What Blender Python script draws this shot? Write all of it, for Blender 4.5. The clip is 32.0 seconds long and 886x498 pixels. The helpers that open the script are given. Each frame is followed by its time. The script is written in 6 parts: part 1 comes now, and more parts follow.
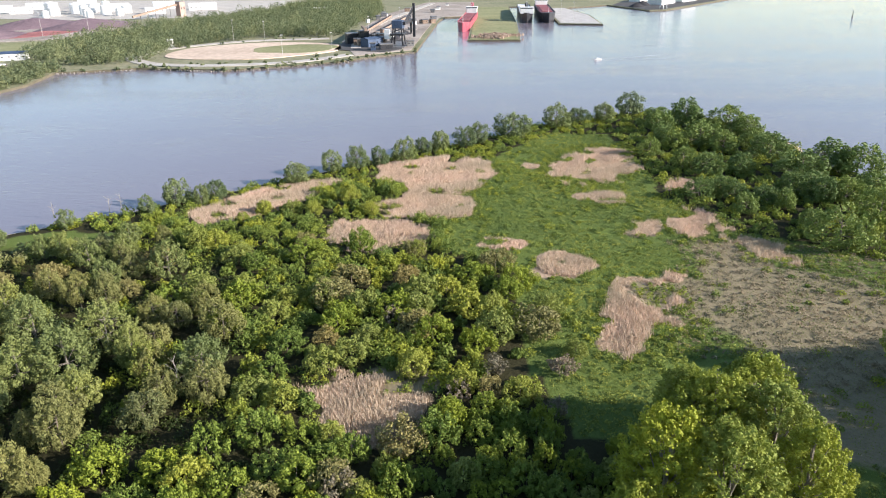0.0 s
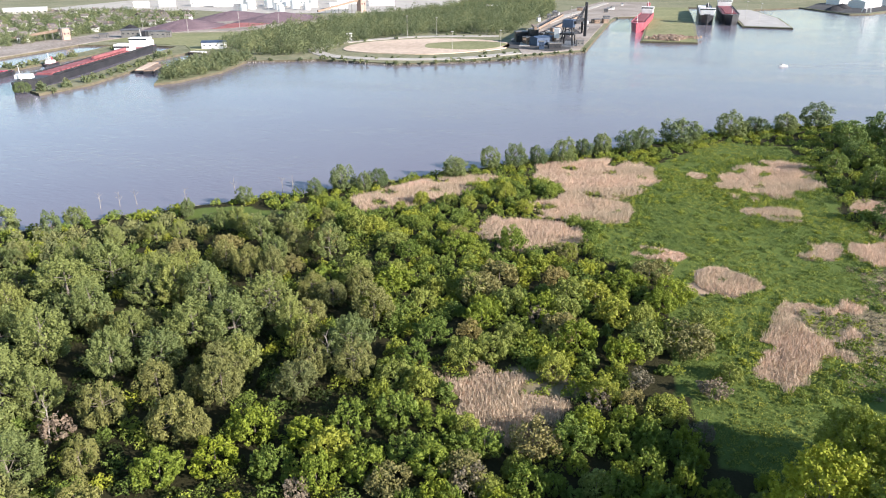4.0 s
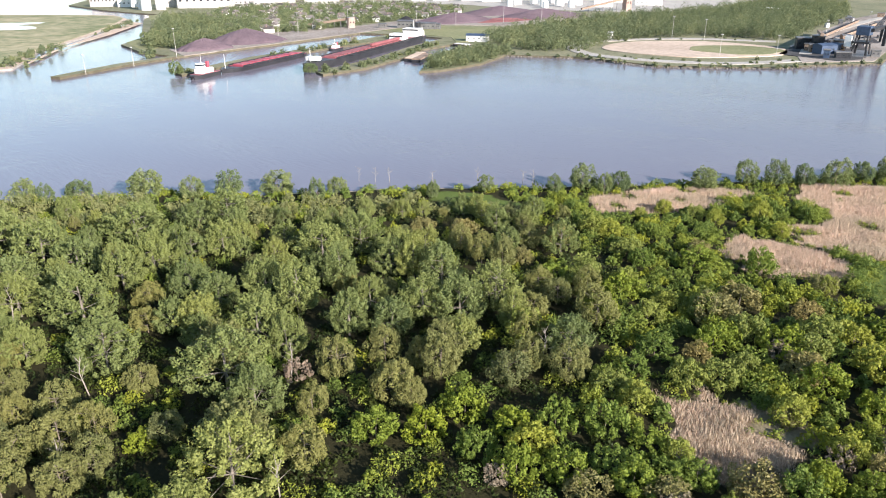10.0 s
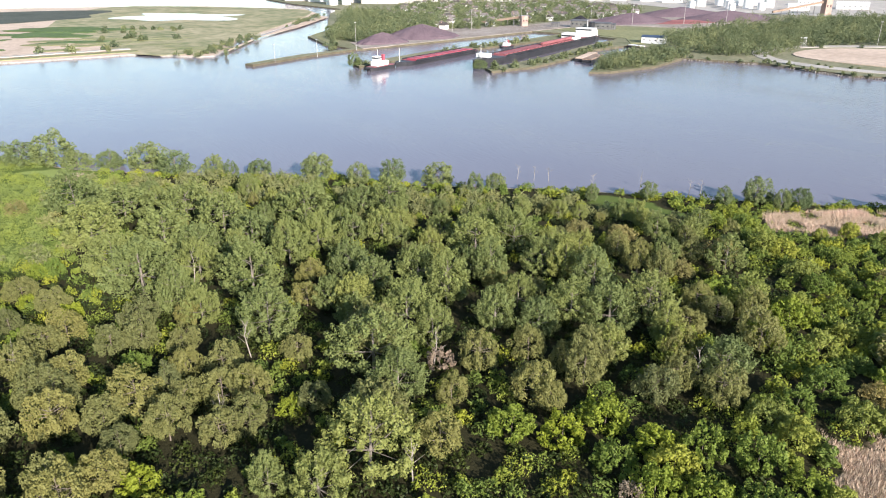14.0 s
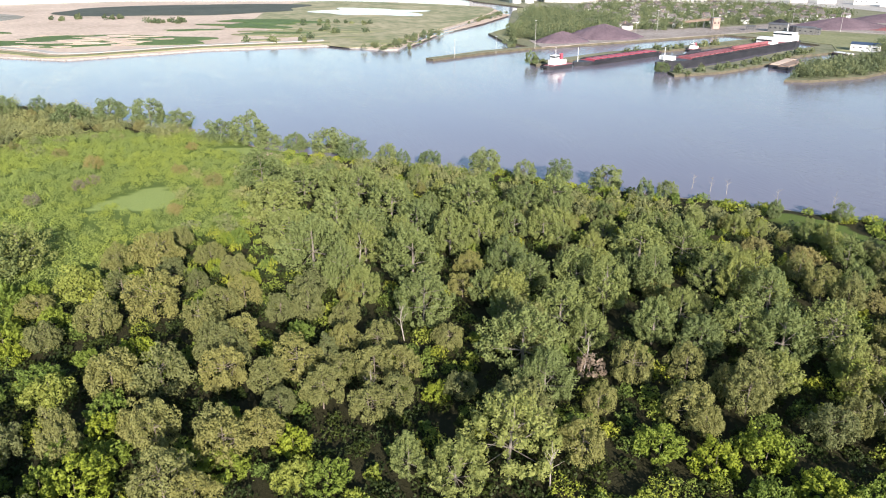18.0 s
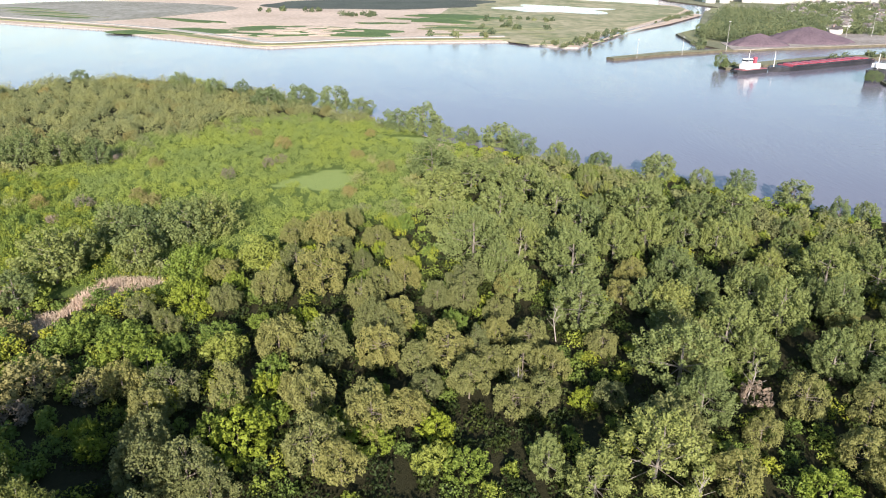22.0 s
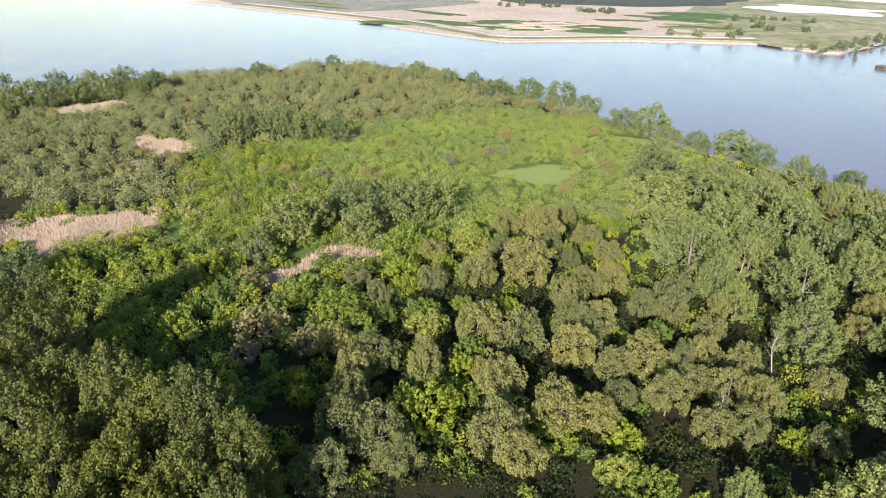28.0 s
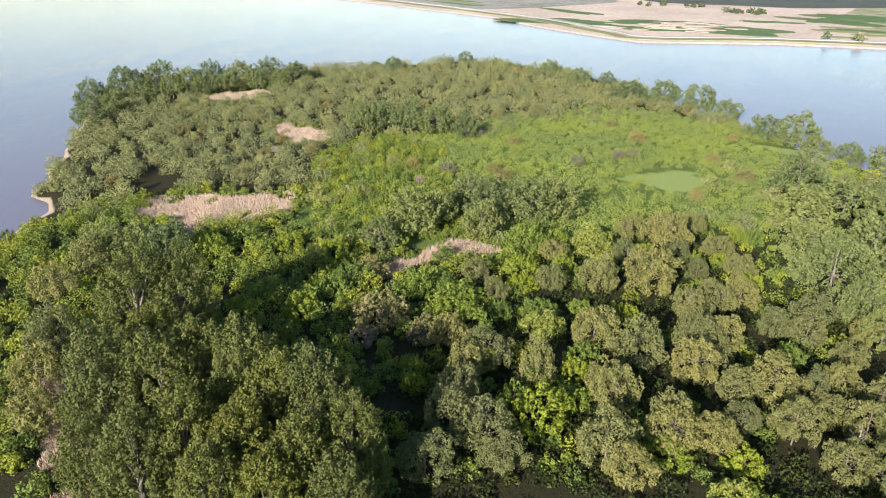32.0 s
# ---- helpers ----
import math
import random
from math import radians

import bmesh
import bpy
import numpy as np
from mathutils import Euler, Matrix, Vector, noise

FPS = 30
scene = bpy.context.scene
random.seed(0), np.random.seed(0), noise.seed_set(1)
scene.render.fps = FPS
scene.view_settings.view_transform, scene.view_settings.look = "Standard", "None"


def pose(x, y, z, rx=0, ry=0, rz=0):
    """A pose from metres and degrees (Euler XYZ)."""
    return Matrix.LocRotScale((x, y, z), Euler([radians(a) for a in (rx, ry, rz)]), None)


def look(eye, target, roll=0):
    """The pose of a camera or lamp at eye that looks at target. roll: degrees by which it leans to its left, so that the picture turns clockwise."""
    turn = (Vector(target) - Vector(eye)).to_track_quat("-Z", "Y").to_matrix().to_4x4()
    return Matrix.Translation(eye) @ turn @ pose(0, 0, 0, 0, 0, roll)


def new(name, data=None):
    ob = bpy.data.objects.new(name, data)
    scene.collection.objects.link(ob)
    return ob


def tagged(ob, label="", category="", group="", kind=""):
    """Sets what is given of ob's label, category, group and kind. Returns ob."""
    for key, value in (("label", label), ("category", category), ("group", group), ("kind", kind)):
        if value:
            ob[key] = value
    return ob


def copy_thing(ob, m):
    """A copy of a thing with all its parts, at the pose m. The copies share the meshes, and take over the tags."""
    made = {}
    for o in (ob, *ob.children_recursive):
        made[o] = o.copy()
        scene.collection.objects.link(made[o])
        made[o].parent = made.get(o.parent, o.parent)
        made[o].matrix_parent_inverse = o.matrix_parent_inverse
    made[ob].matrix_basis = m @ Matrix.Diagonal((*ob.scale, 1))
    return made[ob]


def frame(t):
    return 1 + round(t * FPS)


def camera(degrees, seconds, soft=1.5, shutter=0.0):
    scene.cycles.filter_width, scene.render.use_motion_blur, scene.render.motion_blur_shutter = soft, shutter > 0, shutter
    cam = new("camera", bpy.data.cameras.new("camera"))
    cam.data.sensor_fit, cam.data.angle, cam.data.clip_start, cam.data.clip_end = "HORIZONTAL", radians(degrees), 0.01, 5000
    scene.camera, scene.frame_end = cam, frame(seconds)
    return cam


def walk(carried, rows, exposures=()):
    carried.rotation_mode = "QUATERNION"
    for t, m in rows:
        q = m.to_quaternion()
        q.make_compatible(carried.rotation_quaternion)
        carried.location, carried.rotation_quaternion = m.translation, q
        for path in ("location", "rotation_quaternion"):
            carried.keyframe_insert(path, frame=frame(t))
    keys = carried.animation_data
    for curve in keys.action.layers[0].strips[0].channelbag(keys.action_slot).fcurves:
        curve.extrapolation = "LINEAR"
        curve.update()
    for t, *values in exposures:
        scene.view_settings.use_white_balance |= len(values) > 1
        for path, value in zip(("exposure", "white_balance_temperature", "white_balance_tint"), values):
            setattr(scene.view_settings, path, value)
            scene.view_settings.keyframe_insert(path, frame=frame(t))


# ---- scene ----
cam = camera(64.6, 32.0, 1.05)
# seconds, place in metres, yaw, pitch and roll in degrees
ROWS = [
    (0.0, 0.00, 0.00, 85.00, 0.62, -22.80, -0.55),
    (0.5, -0.01, 0.03, 84.99, 2.25, -22.80, -0.53),
    (1.0, -0.02, 0.06, 84.98, 3.92, -22.79, -0.52),
    (1.5, -0.04, 0.08, 84.96, 5.55, -22.78, -0.50),
    (2.0, -0.06, 0.11, 84.94, 7.17, -22.79, -0.47),
    (2.5, -0.08, 0.14, 84.92, 8.79, -22.79, -0.46),
    (3.0, -0.11, 0.17, 84.89, 10.40, -22.78, -0.45),
    (3.5, -0.14, 0.19, 84.86, 12.17, -22.79, -0.50),
    (5.5, -0.29, 0.32, 84.69, 18.79, -22.78, -0.37),
    (6.0, -0.34, 0.35, 84.65, 20.60, -22.76, -0.29),
    (6.5, -0.39, 0.38, 84.59, 22.28, -22.76, -0.25),
    (7.0, -0.44, 0.42, 84.54, 23.98, -22.76, -0.20),
    (7.5, -0.49, 0.45, 84.48, 25.71, -22.79, -0.33),
    (8.0, -0.55, 0.49, 84.42, 27.31, -22.80, -0.31),
    (8.5, -0.60, 0.53, 84.36, 28.99, -22.82, -0.38),
    (9.0, -0.66, 0.56, 84.30, 30.69, -22.81, -0.41),
    (9.5, -0.73, 0.60, 84.23, 32.36, -22.83, -0.38),
    (10.0, -0.79, 0.64, 84.16, 34.01, -22.82, -0.30),
    (10.5, -0.85, 0.69, 84.09, 35.70, -22.82, -0.30),
    (11.0, -0.92, 0.73, 84.01, 37.39, -22.82, -0.33),
    (11.5, -0.99, 0.77, 83.94, 39.06, -22.81, -0.29),
    (12.0, -1.06, 0.82, 83.86, 40.71, -22.82, -0.23),
    (12.5, -1.13, 0.86, 83.78, 42.38, -22.83, -0.19),
    (13.0, -1.20, 0.91, 83.70, 44.06, -22.83, -0.21),
    (13.5, -1.27, 0.96, 83.62, 45.75, -22.85, -0.16),
    (14.0, -1.34, 1.01, 83.54, 47.41, -22.85, -0.17),
    (14.5, -1.41, 1.06, 83.45, 49.25, -22.86, -0.27),
    (16.5, -1.70, 1.25, 83.11, 56.07, -22.87, -0.04),
    (17.0, -1.77, 1.30, 83.03, 57.95, -22.88, -0.09),
    (17.5, -1.84, 1.35, 82.94, 59.70, -22.90, -0.09),
    (18.0, -1.91, 1.40, 82.85, 61.46, -22.91, -0.10),
    (18.5, -1.98, 1.45, 82.77, 63.24, -22.93, -0.09),
    (19.0, -2.05, 1.50, 82.68, 65.01, -22.96, -0.06),
    (19.5, -2.11, 1.54, 82.60, 66.77, -22.97, -0.02),
    (20.0, -2.18, 1.59, 82.51, 68.55, -22.99, -0.07),
    (20.5, -2.24, 1.63, 82.43, 70.33, -23.00, -0.13),
    (21.0, -2.30, 1.67, 82.35, 72.11, -23.03, -0.12),
    (21.5, -2.36, 1.71, 82.27, 73.88, -23.05, -0.14),
    (22.0, -2.41, 1.75, 82.19, 75.63, -23.07, -0.14),
    (22.5, -2.46, 1.79, 82.11, 77.41, -23.10, -0.12),
    (23.0, -2.51, 1.82, 82.03, 79.19, -23.10, -0.12),
    (23.5, -2.56, 1.85, 81.96, 80.96, -23.13, -0.13),
    (24.0, -2.60, 1.87, 81.88, 82.73, -23.16, -0.19),
    (24.5, -2.64, 1.90, 81.81, 84.48, -23.16, -0.21),
    (25.0, -2.68, 1.92, 81.75, 85.99, -23.17, -0.19),
    (25.5, -2.71, 1.93, 81.68, 87.56, -23.17, -0.27),
    (27.5, -2.78, 1.94, 81.45, 93.01, -23.25, -0.22),
    (28.0, -2.79, 1.93, 81.40, 94.02, -23.27, -0.37),
    (28.5, -2.79, 1.91, 81.36, 94.89, -23.30, -0.41),
    (29.0, -2.79, 1.89, 81.32, 95.85, -23.30, -0.39),
    (29.5, -2.78, 1.86, 81.28, 96.95, -23.30, -0.42),
    (30.0, -2.76, 1.82, 81.25, 98.31, -23.30, -0.41),
    (30.5, -2.73, 1.77, 81.23, 99.86, -23.31, -0.38),
    (31.0, -2.70, 1.72, 81.20, 101.42, -23.32, -0.41),
    (31.5, -2.67, 1.66, 81.19, 102.97, -23.33, -0.45),
    (32.0, -2.62, 1.58, 81.18, 104.53, -23.35, -0.47),
]
EXPOSURE = 1.1
walk(cam, [(t, pose(x, y, z, 90 + pitch, 0, yaw) @ pose(0, 0, 0, 0, 0, roll)) for t, x, y, z, yaw, pitch, roll in ROWS], [(0.0, EXPOSURE + 0.13), (9.0, EXPOSURE + 0.1), (18.0, EXPOSURE - 0.03), (32.0, EXPOSURE - 0.03)])

# ---- light: late sun from behind, clear pale sky ----
SUN_AZIMUTH, SUN_HEIGHT = 104.0, 22.0
world = bpy.data.worlds.new("sky")
scene.world = world
world.use_nodes = True
wn = world.node_tree.nodes
sky = wn.new("ShaderNodeTexSky")
sky.sky_type = "NISHITA"
sky.sun_disc = False
sky.sun_elevation = radians(SUN_HEIGHT)
sky.sun_rotation = radians(SUN_AZIMUTH)
sky.air_density, sky.dust_density, sky.ozone_density = 1.0, 0.1, 1.2
world.node_tree.links.new(sky.outputs[0], wn["Background"].inputs[0])
wn["Background"].inputs[1].default_value = 0.095
sun = new("sun", bpy.data.lights.new("sun", "SUN"))
sun.data.energy, sun.data.angle, sun.data.color = 5.0, radians(0.6), (1.0, 0.895, 0.845)
sa, se = radians(SUN_AZIMUTH), radians(SUN_HEIGHT)
sun.matrix_world = look((200 * math.sin(sa) * math.cos(se), 200 * math.cos(sa) * math.cos(se), 300 + 200 * math.sin(se)), (0, 0, 300))

# ---- materials ----


def node_mat(name):
    m = bpy.data.materials.new(name)
    m.use_nodes = True
    nt = m.node_tree
    return m, nt, nt.nodes["Principled BSDF"]


def add(nt, kind, **values):
    n = nt.nodes.new(kind)
    for key, value in values.items():
        if key in n.inputs:
            n.inputs[key].default_value = value
    return n


def surface(name, dark, light, scale=0.5, fine=6.0, rough=0.85, metal=0.0, bump=0.15, detail=6.0, vary=0.0):
    """A worn surface: two scales of mottling between two colours, and relief."""
    m, nt, b = node_mat(name)
    L = nt.links.new
    geo = add(nt, "ShaderNodeNewGeometry")
    big = add(nt, "ShaderNodeTexNoise", Scale=scale, Detail=detail, Roughness=0.6)
    small = add(nt, "ShaderNodeTexNoise", Scale=fine, Detail=4.0)
    L(geo.outputs["Position"], big.inputs["Vector"])
    L(geo.outputs["Position"], small.inputs["Vector"])
    both = nt.nodes.new("ShaderNodeMath")
    both.operation = "ADD"
    L(big.outputs["Fac"], both.inputs[0])
    L(small.outputs["Fac"], both.inputs[1])
    ramp = nt.nodes.new("ShaderNodeMapRange")
    ramp.inputs["From Min"].default_value, ramp.inputs["From Max"].default_value = 0.75, 1.25
    L(both.outputs[0], ramp.inputs["Value"])
    mix = nt.nodes.new("ShaderNodeMix")
    mix.data_type = "RGBA"
    mix.inputs[6].default_value, mix.inputs[7].default_value = (*dark, 1), (*light, 1)
    L(ramp.outputs[0], mix.inputs[0])
    out = mix.outputs[2]
    if vary:
        info = nt.nodes.new("ShaderNodeObjectInfo")
        vr = nt.nodes.new("ShaderNodeMapRange")
        vr.inputs["To Min"].default_value, vr.inputs["To Max"].default_value = 1 - vary, 1 + vary
        L(info.outputs["Random"], vr.inputs["Value"])
        hs = nt.nodes.new("ShaderNodeHueSaturation")
        L(vr.outputs[0], hs.inputs["Value"])
        L(out, hs.inputs["Color"])
        out = hs.outputs[0]
    L(out, b.inputs["Base Color"])
    b.inputs["Roughness"].default_value, b.inputs["Metallic"].default_value = rough, metal
    b.inputs["Specular IOR Level"].default_value = 0.3
    if bump:
        bp = add(nt, "ShaderNodeBump", Strength=bump, Distance=0.3)
        L(small.outputs["Fac"], bp.inputs["Height"])
        L(bp.outputs[0], b.inputs["Normal"])
    return m


def leaf_mat(name, dark, light, by="object", spread=0.20, glow=0.16):
    """Foliage: every leaf spray its own shade, every crown its own tint, light shining through."""
    m, nt, b = node_mat(name)
    L = nt.links.new
    geo = add(nt, "ShaderNodeNewGeometry")
    mix = nt.nodes.new("ShaderNodeMix")
    mix.data_type = "RGBA"
    mix.inputs[6].default_value, mix.inputs[7].default_value = (*dark, 1), (*light, 1)
    fine = add(nt, "ShaderNodeTexNoise", Scale=0.9, Detail=3.0, Roughness=0.6)
    L(geo.outputs["Position"], fine.inputs["Vector"])
    part_way = nt.nodes.new("ShaderNodeMath")
    part_way.operation, part_way.inputs[1].default_value = "MULTIPLY", 0.2
    L(geo.outputs["Random Per Island"], part_way.inputs[0])
    both = nt.nodes.new("ShaderNodeMath")
    both.operation = "MULTIPLY_ADD"
    both.inputs[1].default_value = 0.8
    L(fine.outputs["Fac"], both.inputs[0])
    L(part_way.outputs[0], both.inputs[2])
    span = nt.nodes.new("ShaderNodeMapRange")
    span.inputs["From Min"].default_value, span.inputs["From Max"].default_value = 0.2, 0.85
    L(both.outputs[0], span.inputs["Value"])
    L(span.outputs[0], mix.inputs[0])
    hs = nt.nodes.new("ShaderNodeHueSaturation")
    L(mix.outputs[2], hs.inputs["Color"])
    if by == "object":
        src = nt.nodes.new("ShaderNodeObjectInfo").outputs["Random"]
    else:
        at = nt.nodes.new("ShaderNodeAttribute")
        at.attribute_name = "tint"
        src = at.outputs["Fac"]
    val = nt.nodes.new("ShaderNodeMapRange")
    val.inputs["To Min"].default_value, val.inputs["To Max"].default_value = 1 - spread, 1 + spread
    hue = nt.nodes.new("ShaderNodeMapRange")
    hue.inputs["To Min"].default_value, hue.inputs["To Max"].default_value = 0.5 + 0.08 * spread, 0.5 - 0.1 * spread
    sat = nt.nodes.new("ShaderNodeMapRange")
    sat.inputs["To Min"].default_value, sat.inputs["To Max"].default_value = 0.92, 1.04
    for node, key in ((val, "Value"), (hue, "Hue"), (sat, "Saturation")):
        L(src, node.inputs["Value"])
        L(node.outputs[0], hs.inputs[key])
    L(hs.outputs[0], b.inputs["Base Color"])
    b.inputs["Roughness"].default_value = 0.6
    b.inputs["Specular IOR Level"].default_value = 0.2
    tr = nt.nodes.new("ShaderNodeBsdfTranslucent")
    L(hs.outputs[0], tr.inputs["Color"])
    ms = nt.nodes.new("ShaderNodeMixShader")
    ms.inputs[0].default_value = glow
    L(b.outputs[0], ms.inputs[1])
    L(tr.outputs[0], ms.inputs[2])
    L(ms.outputs[0], nt.nodes["Material Output"].inputs["Surface"])
    return m


M_COTTON = leaf_mat("cottonwood_leaves", (0.142, 0.175, 0.049), (0.221, 0.260, 0.083))
M_TALL = leaf_mat("tall_cottonwood_leaves", (0.084, 0.102, 0.021), (0.147, 0.163, 0.038), spread=0.1)
# near-black green: the shade in the wood's gaps is put into this leaf colour
M_UNDER_SHADE = leaf_mat("shade_dark_undergrowth_leaves", (0.021, 0.034, 0.006), (0.049, 0.070, 0.014), by="tint", glow=0.1)
M_DEEP = leaf_mat("deep_green_leaves", (0.107, 0.140, 0.043), (0.184, 0.221, 0.074))
M_FRESH = leaf_mat("fresh_leaves", (0.196, 0.235, 0.028), (0.300, 0.342, 0.047), spread=0.1)
M_RUSSET = leaf_mat("russet_leaves", (0.180, 0.168, 0.054), (0.288, 0.258, 0.096))
M_WILLOW = leaf_mat("willow_leaves", (0.135, 0.146, 0.045), (0.225, 0.234, 0.080))
M_BUSH = leaf_mat("bush_leaves", (0.117, 0.170, 0.020), (0.216, 0.277, 0.040))
M_LIME = leaf_mat("young_willow_leaves", (0.179, 0.213, 0.034), (0.288, 0.319, 0.063), spread=0.12)
M_FAR = leaf_mat("woodland_leaves", (0.10, 0.13, 0.06), (0.175, 0.205, 0.10), by="tint", spread=0.3)
M_SCRUB = leaf_mat("scrub_leaves", (0.186, 0.243, 0.052), (0.270, 0.332, 0.078), by="tint", spread=0.1)
M_THICKET = leaf_mat("thicket_leaves", (0.138, 0.190, 0.025), (0.242, 0.293, 0.047), by="tint", spread=0.28)
M_OLIVE = leaf_mat("olive_leaves", (0.170, 0.190, 0.071), (0.264, 0.278, 0.112), by="tint", spread=0.15)
M_GRASS = leaf_mat("grass_blades", (0.12, 0.165, 0.03), (0.25, 0.305, 0.07), by="tint", spread=0.3, glow=0.2)
M_REED = leaf_mat("dry_reed_blades", (0.43, 0.335, 0.235), (0.70, 0.565, 0.425), by="tint", spread=0.25, glow=0.15)
M_SEDGE = leaf_mat("sedge_blades", (0.15, 0.135, 0.07), (0.36, 0.305, 0.205), by="tint", glow=0.1)
M_TWIG = leaf_mat("bare_twigs", (0.15, 0.128, 0.085), (0.25, 0.215, 0.145), by="object", spread=0.3, glow=0.0)
M_SHORE = leaf_mat("poplar_leaves", (0.109, 0.145, 0.053), (0.180, 0.229, 0.090))
M_EDGE = leaf_mat("edge_tree_leaves", (0.104, 0.156, 0.036), (0.183, 0.250, 0.063))
M_PALEBARK = surface("pale_bark", (0.13, 0.115, 0.09), (0.27, 0.24, 0.20), 0.8, 5.0, 0.9)
M_BARK = surface("bark", (0.10, 0.08, 0.06), (0.28, 0.235, 0.19), 0.8, 5.0, 0.9)
M_DEAD = surface("dead_wood", (0.21, 0.19, 0.16), (0.40, 0.36, 0.31), 0.8, 5.0, 0.9)


def water_mat():
    m, nt, b = node_mat("river_water")
    L = nt.links.new
    geo = add(nt, "ShaderNodeNewGeometry")
    big = add(nt, "ShaderNodeTexNoise", Scale=0.006, Detail=4.0)
    L(geo.outputs["Position"], big.inputs["Vector"])
    mix = nt.nodes.new("ShaderNodeMix")
    mix.data_type = "RGBA"
    mix.inputs[6].default_value, mix.inputs[7].default_value = (0.16, 0.148, 0.18, 1), (0.20, 0.185, 0.22, 1)
    L(big.outputs["Fac"], mix.inputs[0])
    L(mix.outputs[2], b.inputs["Base Color"])
    b.inputs["Roughness"].default_value, b.inputs["IOR"].default_value = 0.10, 1.333
    b.inputs["Specular IOR Level"].default_value = 0.5
    turn = nt.nodes.new("ShaderNodeMapping")
    turn.inputs["Rotation"].default_value = (0, 0, radians(38))
    turn.inputs["Scale"].default_value = (0.35, 1.0, 1.0)
    L(geo.outputs["Position"], turn.inputs["Vector"])
    w1 = add(nt, "ShaderNodeTexNoise", Scale=0.55, Detail=5.0, Roughness=0.55)
    L(turn.outputs[0], w1.inputs["Vector"])
    patch = add(nt, "ShaderNodeTexNoise", Scale=0.02, Detail=3.0)
    L(turn.outputs[0], patch.inputs["Vector"])
    st = nt.nodes.new("ShaderNodeMapRange")
    st.inputs["From Min"].default_value, st.inputs["From Max"].default_value = 0.35, 0.65
    st.inputs["To Min"].default_value, st.inputs["To Max"].default_value = 0.35, 0.8
    L(patch.outputs["Fac"], st.inputs["Value"])
    bp = add(nt, "ShaderNodeBump", Distance=0.25)
    L(st.outputs[0], bp.inputs["Strength"])
    L(w1.outputs["Fac"], bp.inputs["Height"])
    L(bp.outputs[0], b.inputs["Normal"])
    return m


def island_mat():
    """Undergrowth soil darkened for the trees' shade, meadow, dry reed litter and sand, mixed by the cover painted on
    the ground's corners.
    """
    m, nt, b = node_mat("island_soil")
    L = nt.links.new
    geo = add(nt, "ShaderNodeNewGeometry")
    at = nt.nodes.new("ShaderNodeAttribute")
    at.attribute_name = "cover"
    sep = nt.nodes.new("ShaderNodeSeparateColor")
    L(at.outputs["Color"], sep.inputs[0])
    fine = add(nt, "ShaderNodeTexNoise", Scale=1.3, Detail=8.0, Roughness=0.7)
    L(geo.outputs["Position"], fine.inputs["Vector"])
    big = add(nt, "ShaderNodeTexNoise", Scale=0.09, Detail=6.0, Roughness=0.65)
    L(geo.outputs["Position"], big.inputs["Vector"])

    def blend(a, c, fac):
        x = nt.nodes.new("ShaderNodeMix")
        x.data_type = "RGBA"
        for slot, v in ((6, a), (7, c)):
            if isinstance(v, tuple):
                x.inputs[slot].default_value = (*v, 1)
            else:
                L(v, x.inputs[slot])
        L(fac, x.inputs[0])
        return x.outputs[2]

    def sharp(src, noisy):
        s = nt.nodes.new("ShaderNodeMath")
        s.operation = "ADD"
        L(src, s.inputs[0])
        L(noisy, s.inputs[1])
        r = nt.nodes.new("ShaderNodeMapRange")
        r.inputs["From Min"].default_value, r.inputs["From Max"].default_value = 0.88, 1.12
        L(s.outputs[0], r.inputs["Value"])
        return r.outputs[0]

    # brown litter soil, its colour deepened to carry the shade below the plants
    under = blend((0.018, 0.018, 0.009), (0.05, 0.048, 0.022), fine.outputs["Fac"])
    grass = blend((0.06, 0.10, 0.018), (0.16, 0.215, 0.05), fine.outputs["Fac"])
    grass = blend(grass, (0.10, 0.135, 0.04), big.outputs["Fac"])
    lawn = blend((0.2, 0.26, 0.07), (0.3, 0.36, 0.12), fine.outputs["Fac"])
    mown = nt.nodes.new("ShaderNodeMapRange")
    mown.inputs["From Min"].default_value, mown.inputs["From Max"].default_value = 0.78, 0.92
    L(sep.outputs["Green"], mown.inputs["Value"])
    grass = blend(grass, lawn, mown.outputs[0])
    reed = blend((0.30, 0.21, 0.135), (0.58, 0.43, 0.295), fine.outputs["Fac"])
    reed = blend(reed, (0.36, 0.27, 0.19), big.outputs["Fac"])
    sand = blend((0.36, 0.28, 0.19), (0.50, 0.41, 0.29), fine.outputs["Fac"])
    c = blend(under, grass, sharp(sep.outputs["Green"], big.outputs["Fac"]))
    sedge = blend((0.14, 0.122, 0.068), (0.31, 0.26, 0.17), fine.outputs["Fac"])
    c = blend(c, sedge, sharp(at.outputs["Alpha"], big.outputs["Fac"]))
    c = blend(c, sand, sharp(sep.outputs["Blue"], big.outputs["Fac"]))
    c = blend(c, reed, sharp(sep.outputs["Red"], big.outputs["Fac"]))
    L(c, b.inputs["Base Color"])
    b.inputs["Roughness"].default_value = 0.95
    b.inputs["Specular IOR Level"].default_value = 0.1
    bp = add(nt, "ShaderNodeBump", Strength=0.6, Distance=0.5)
    L(fine.outputs["Fac"], bp.inputs["Height"])
    L(bp.outputs[0], b.inputs["Normal"])
    return m


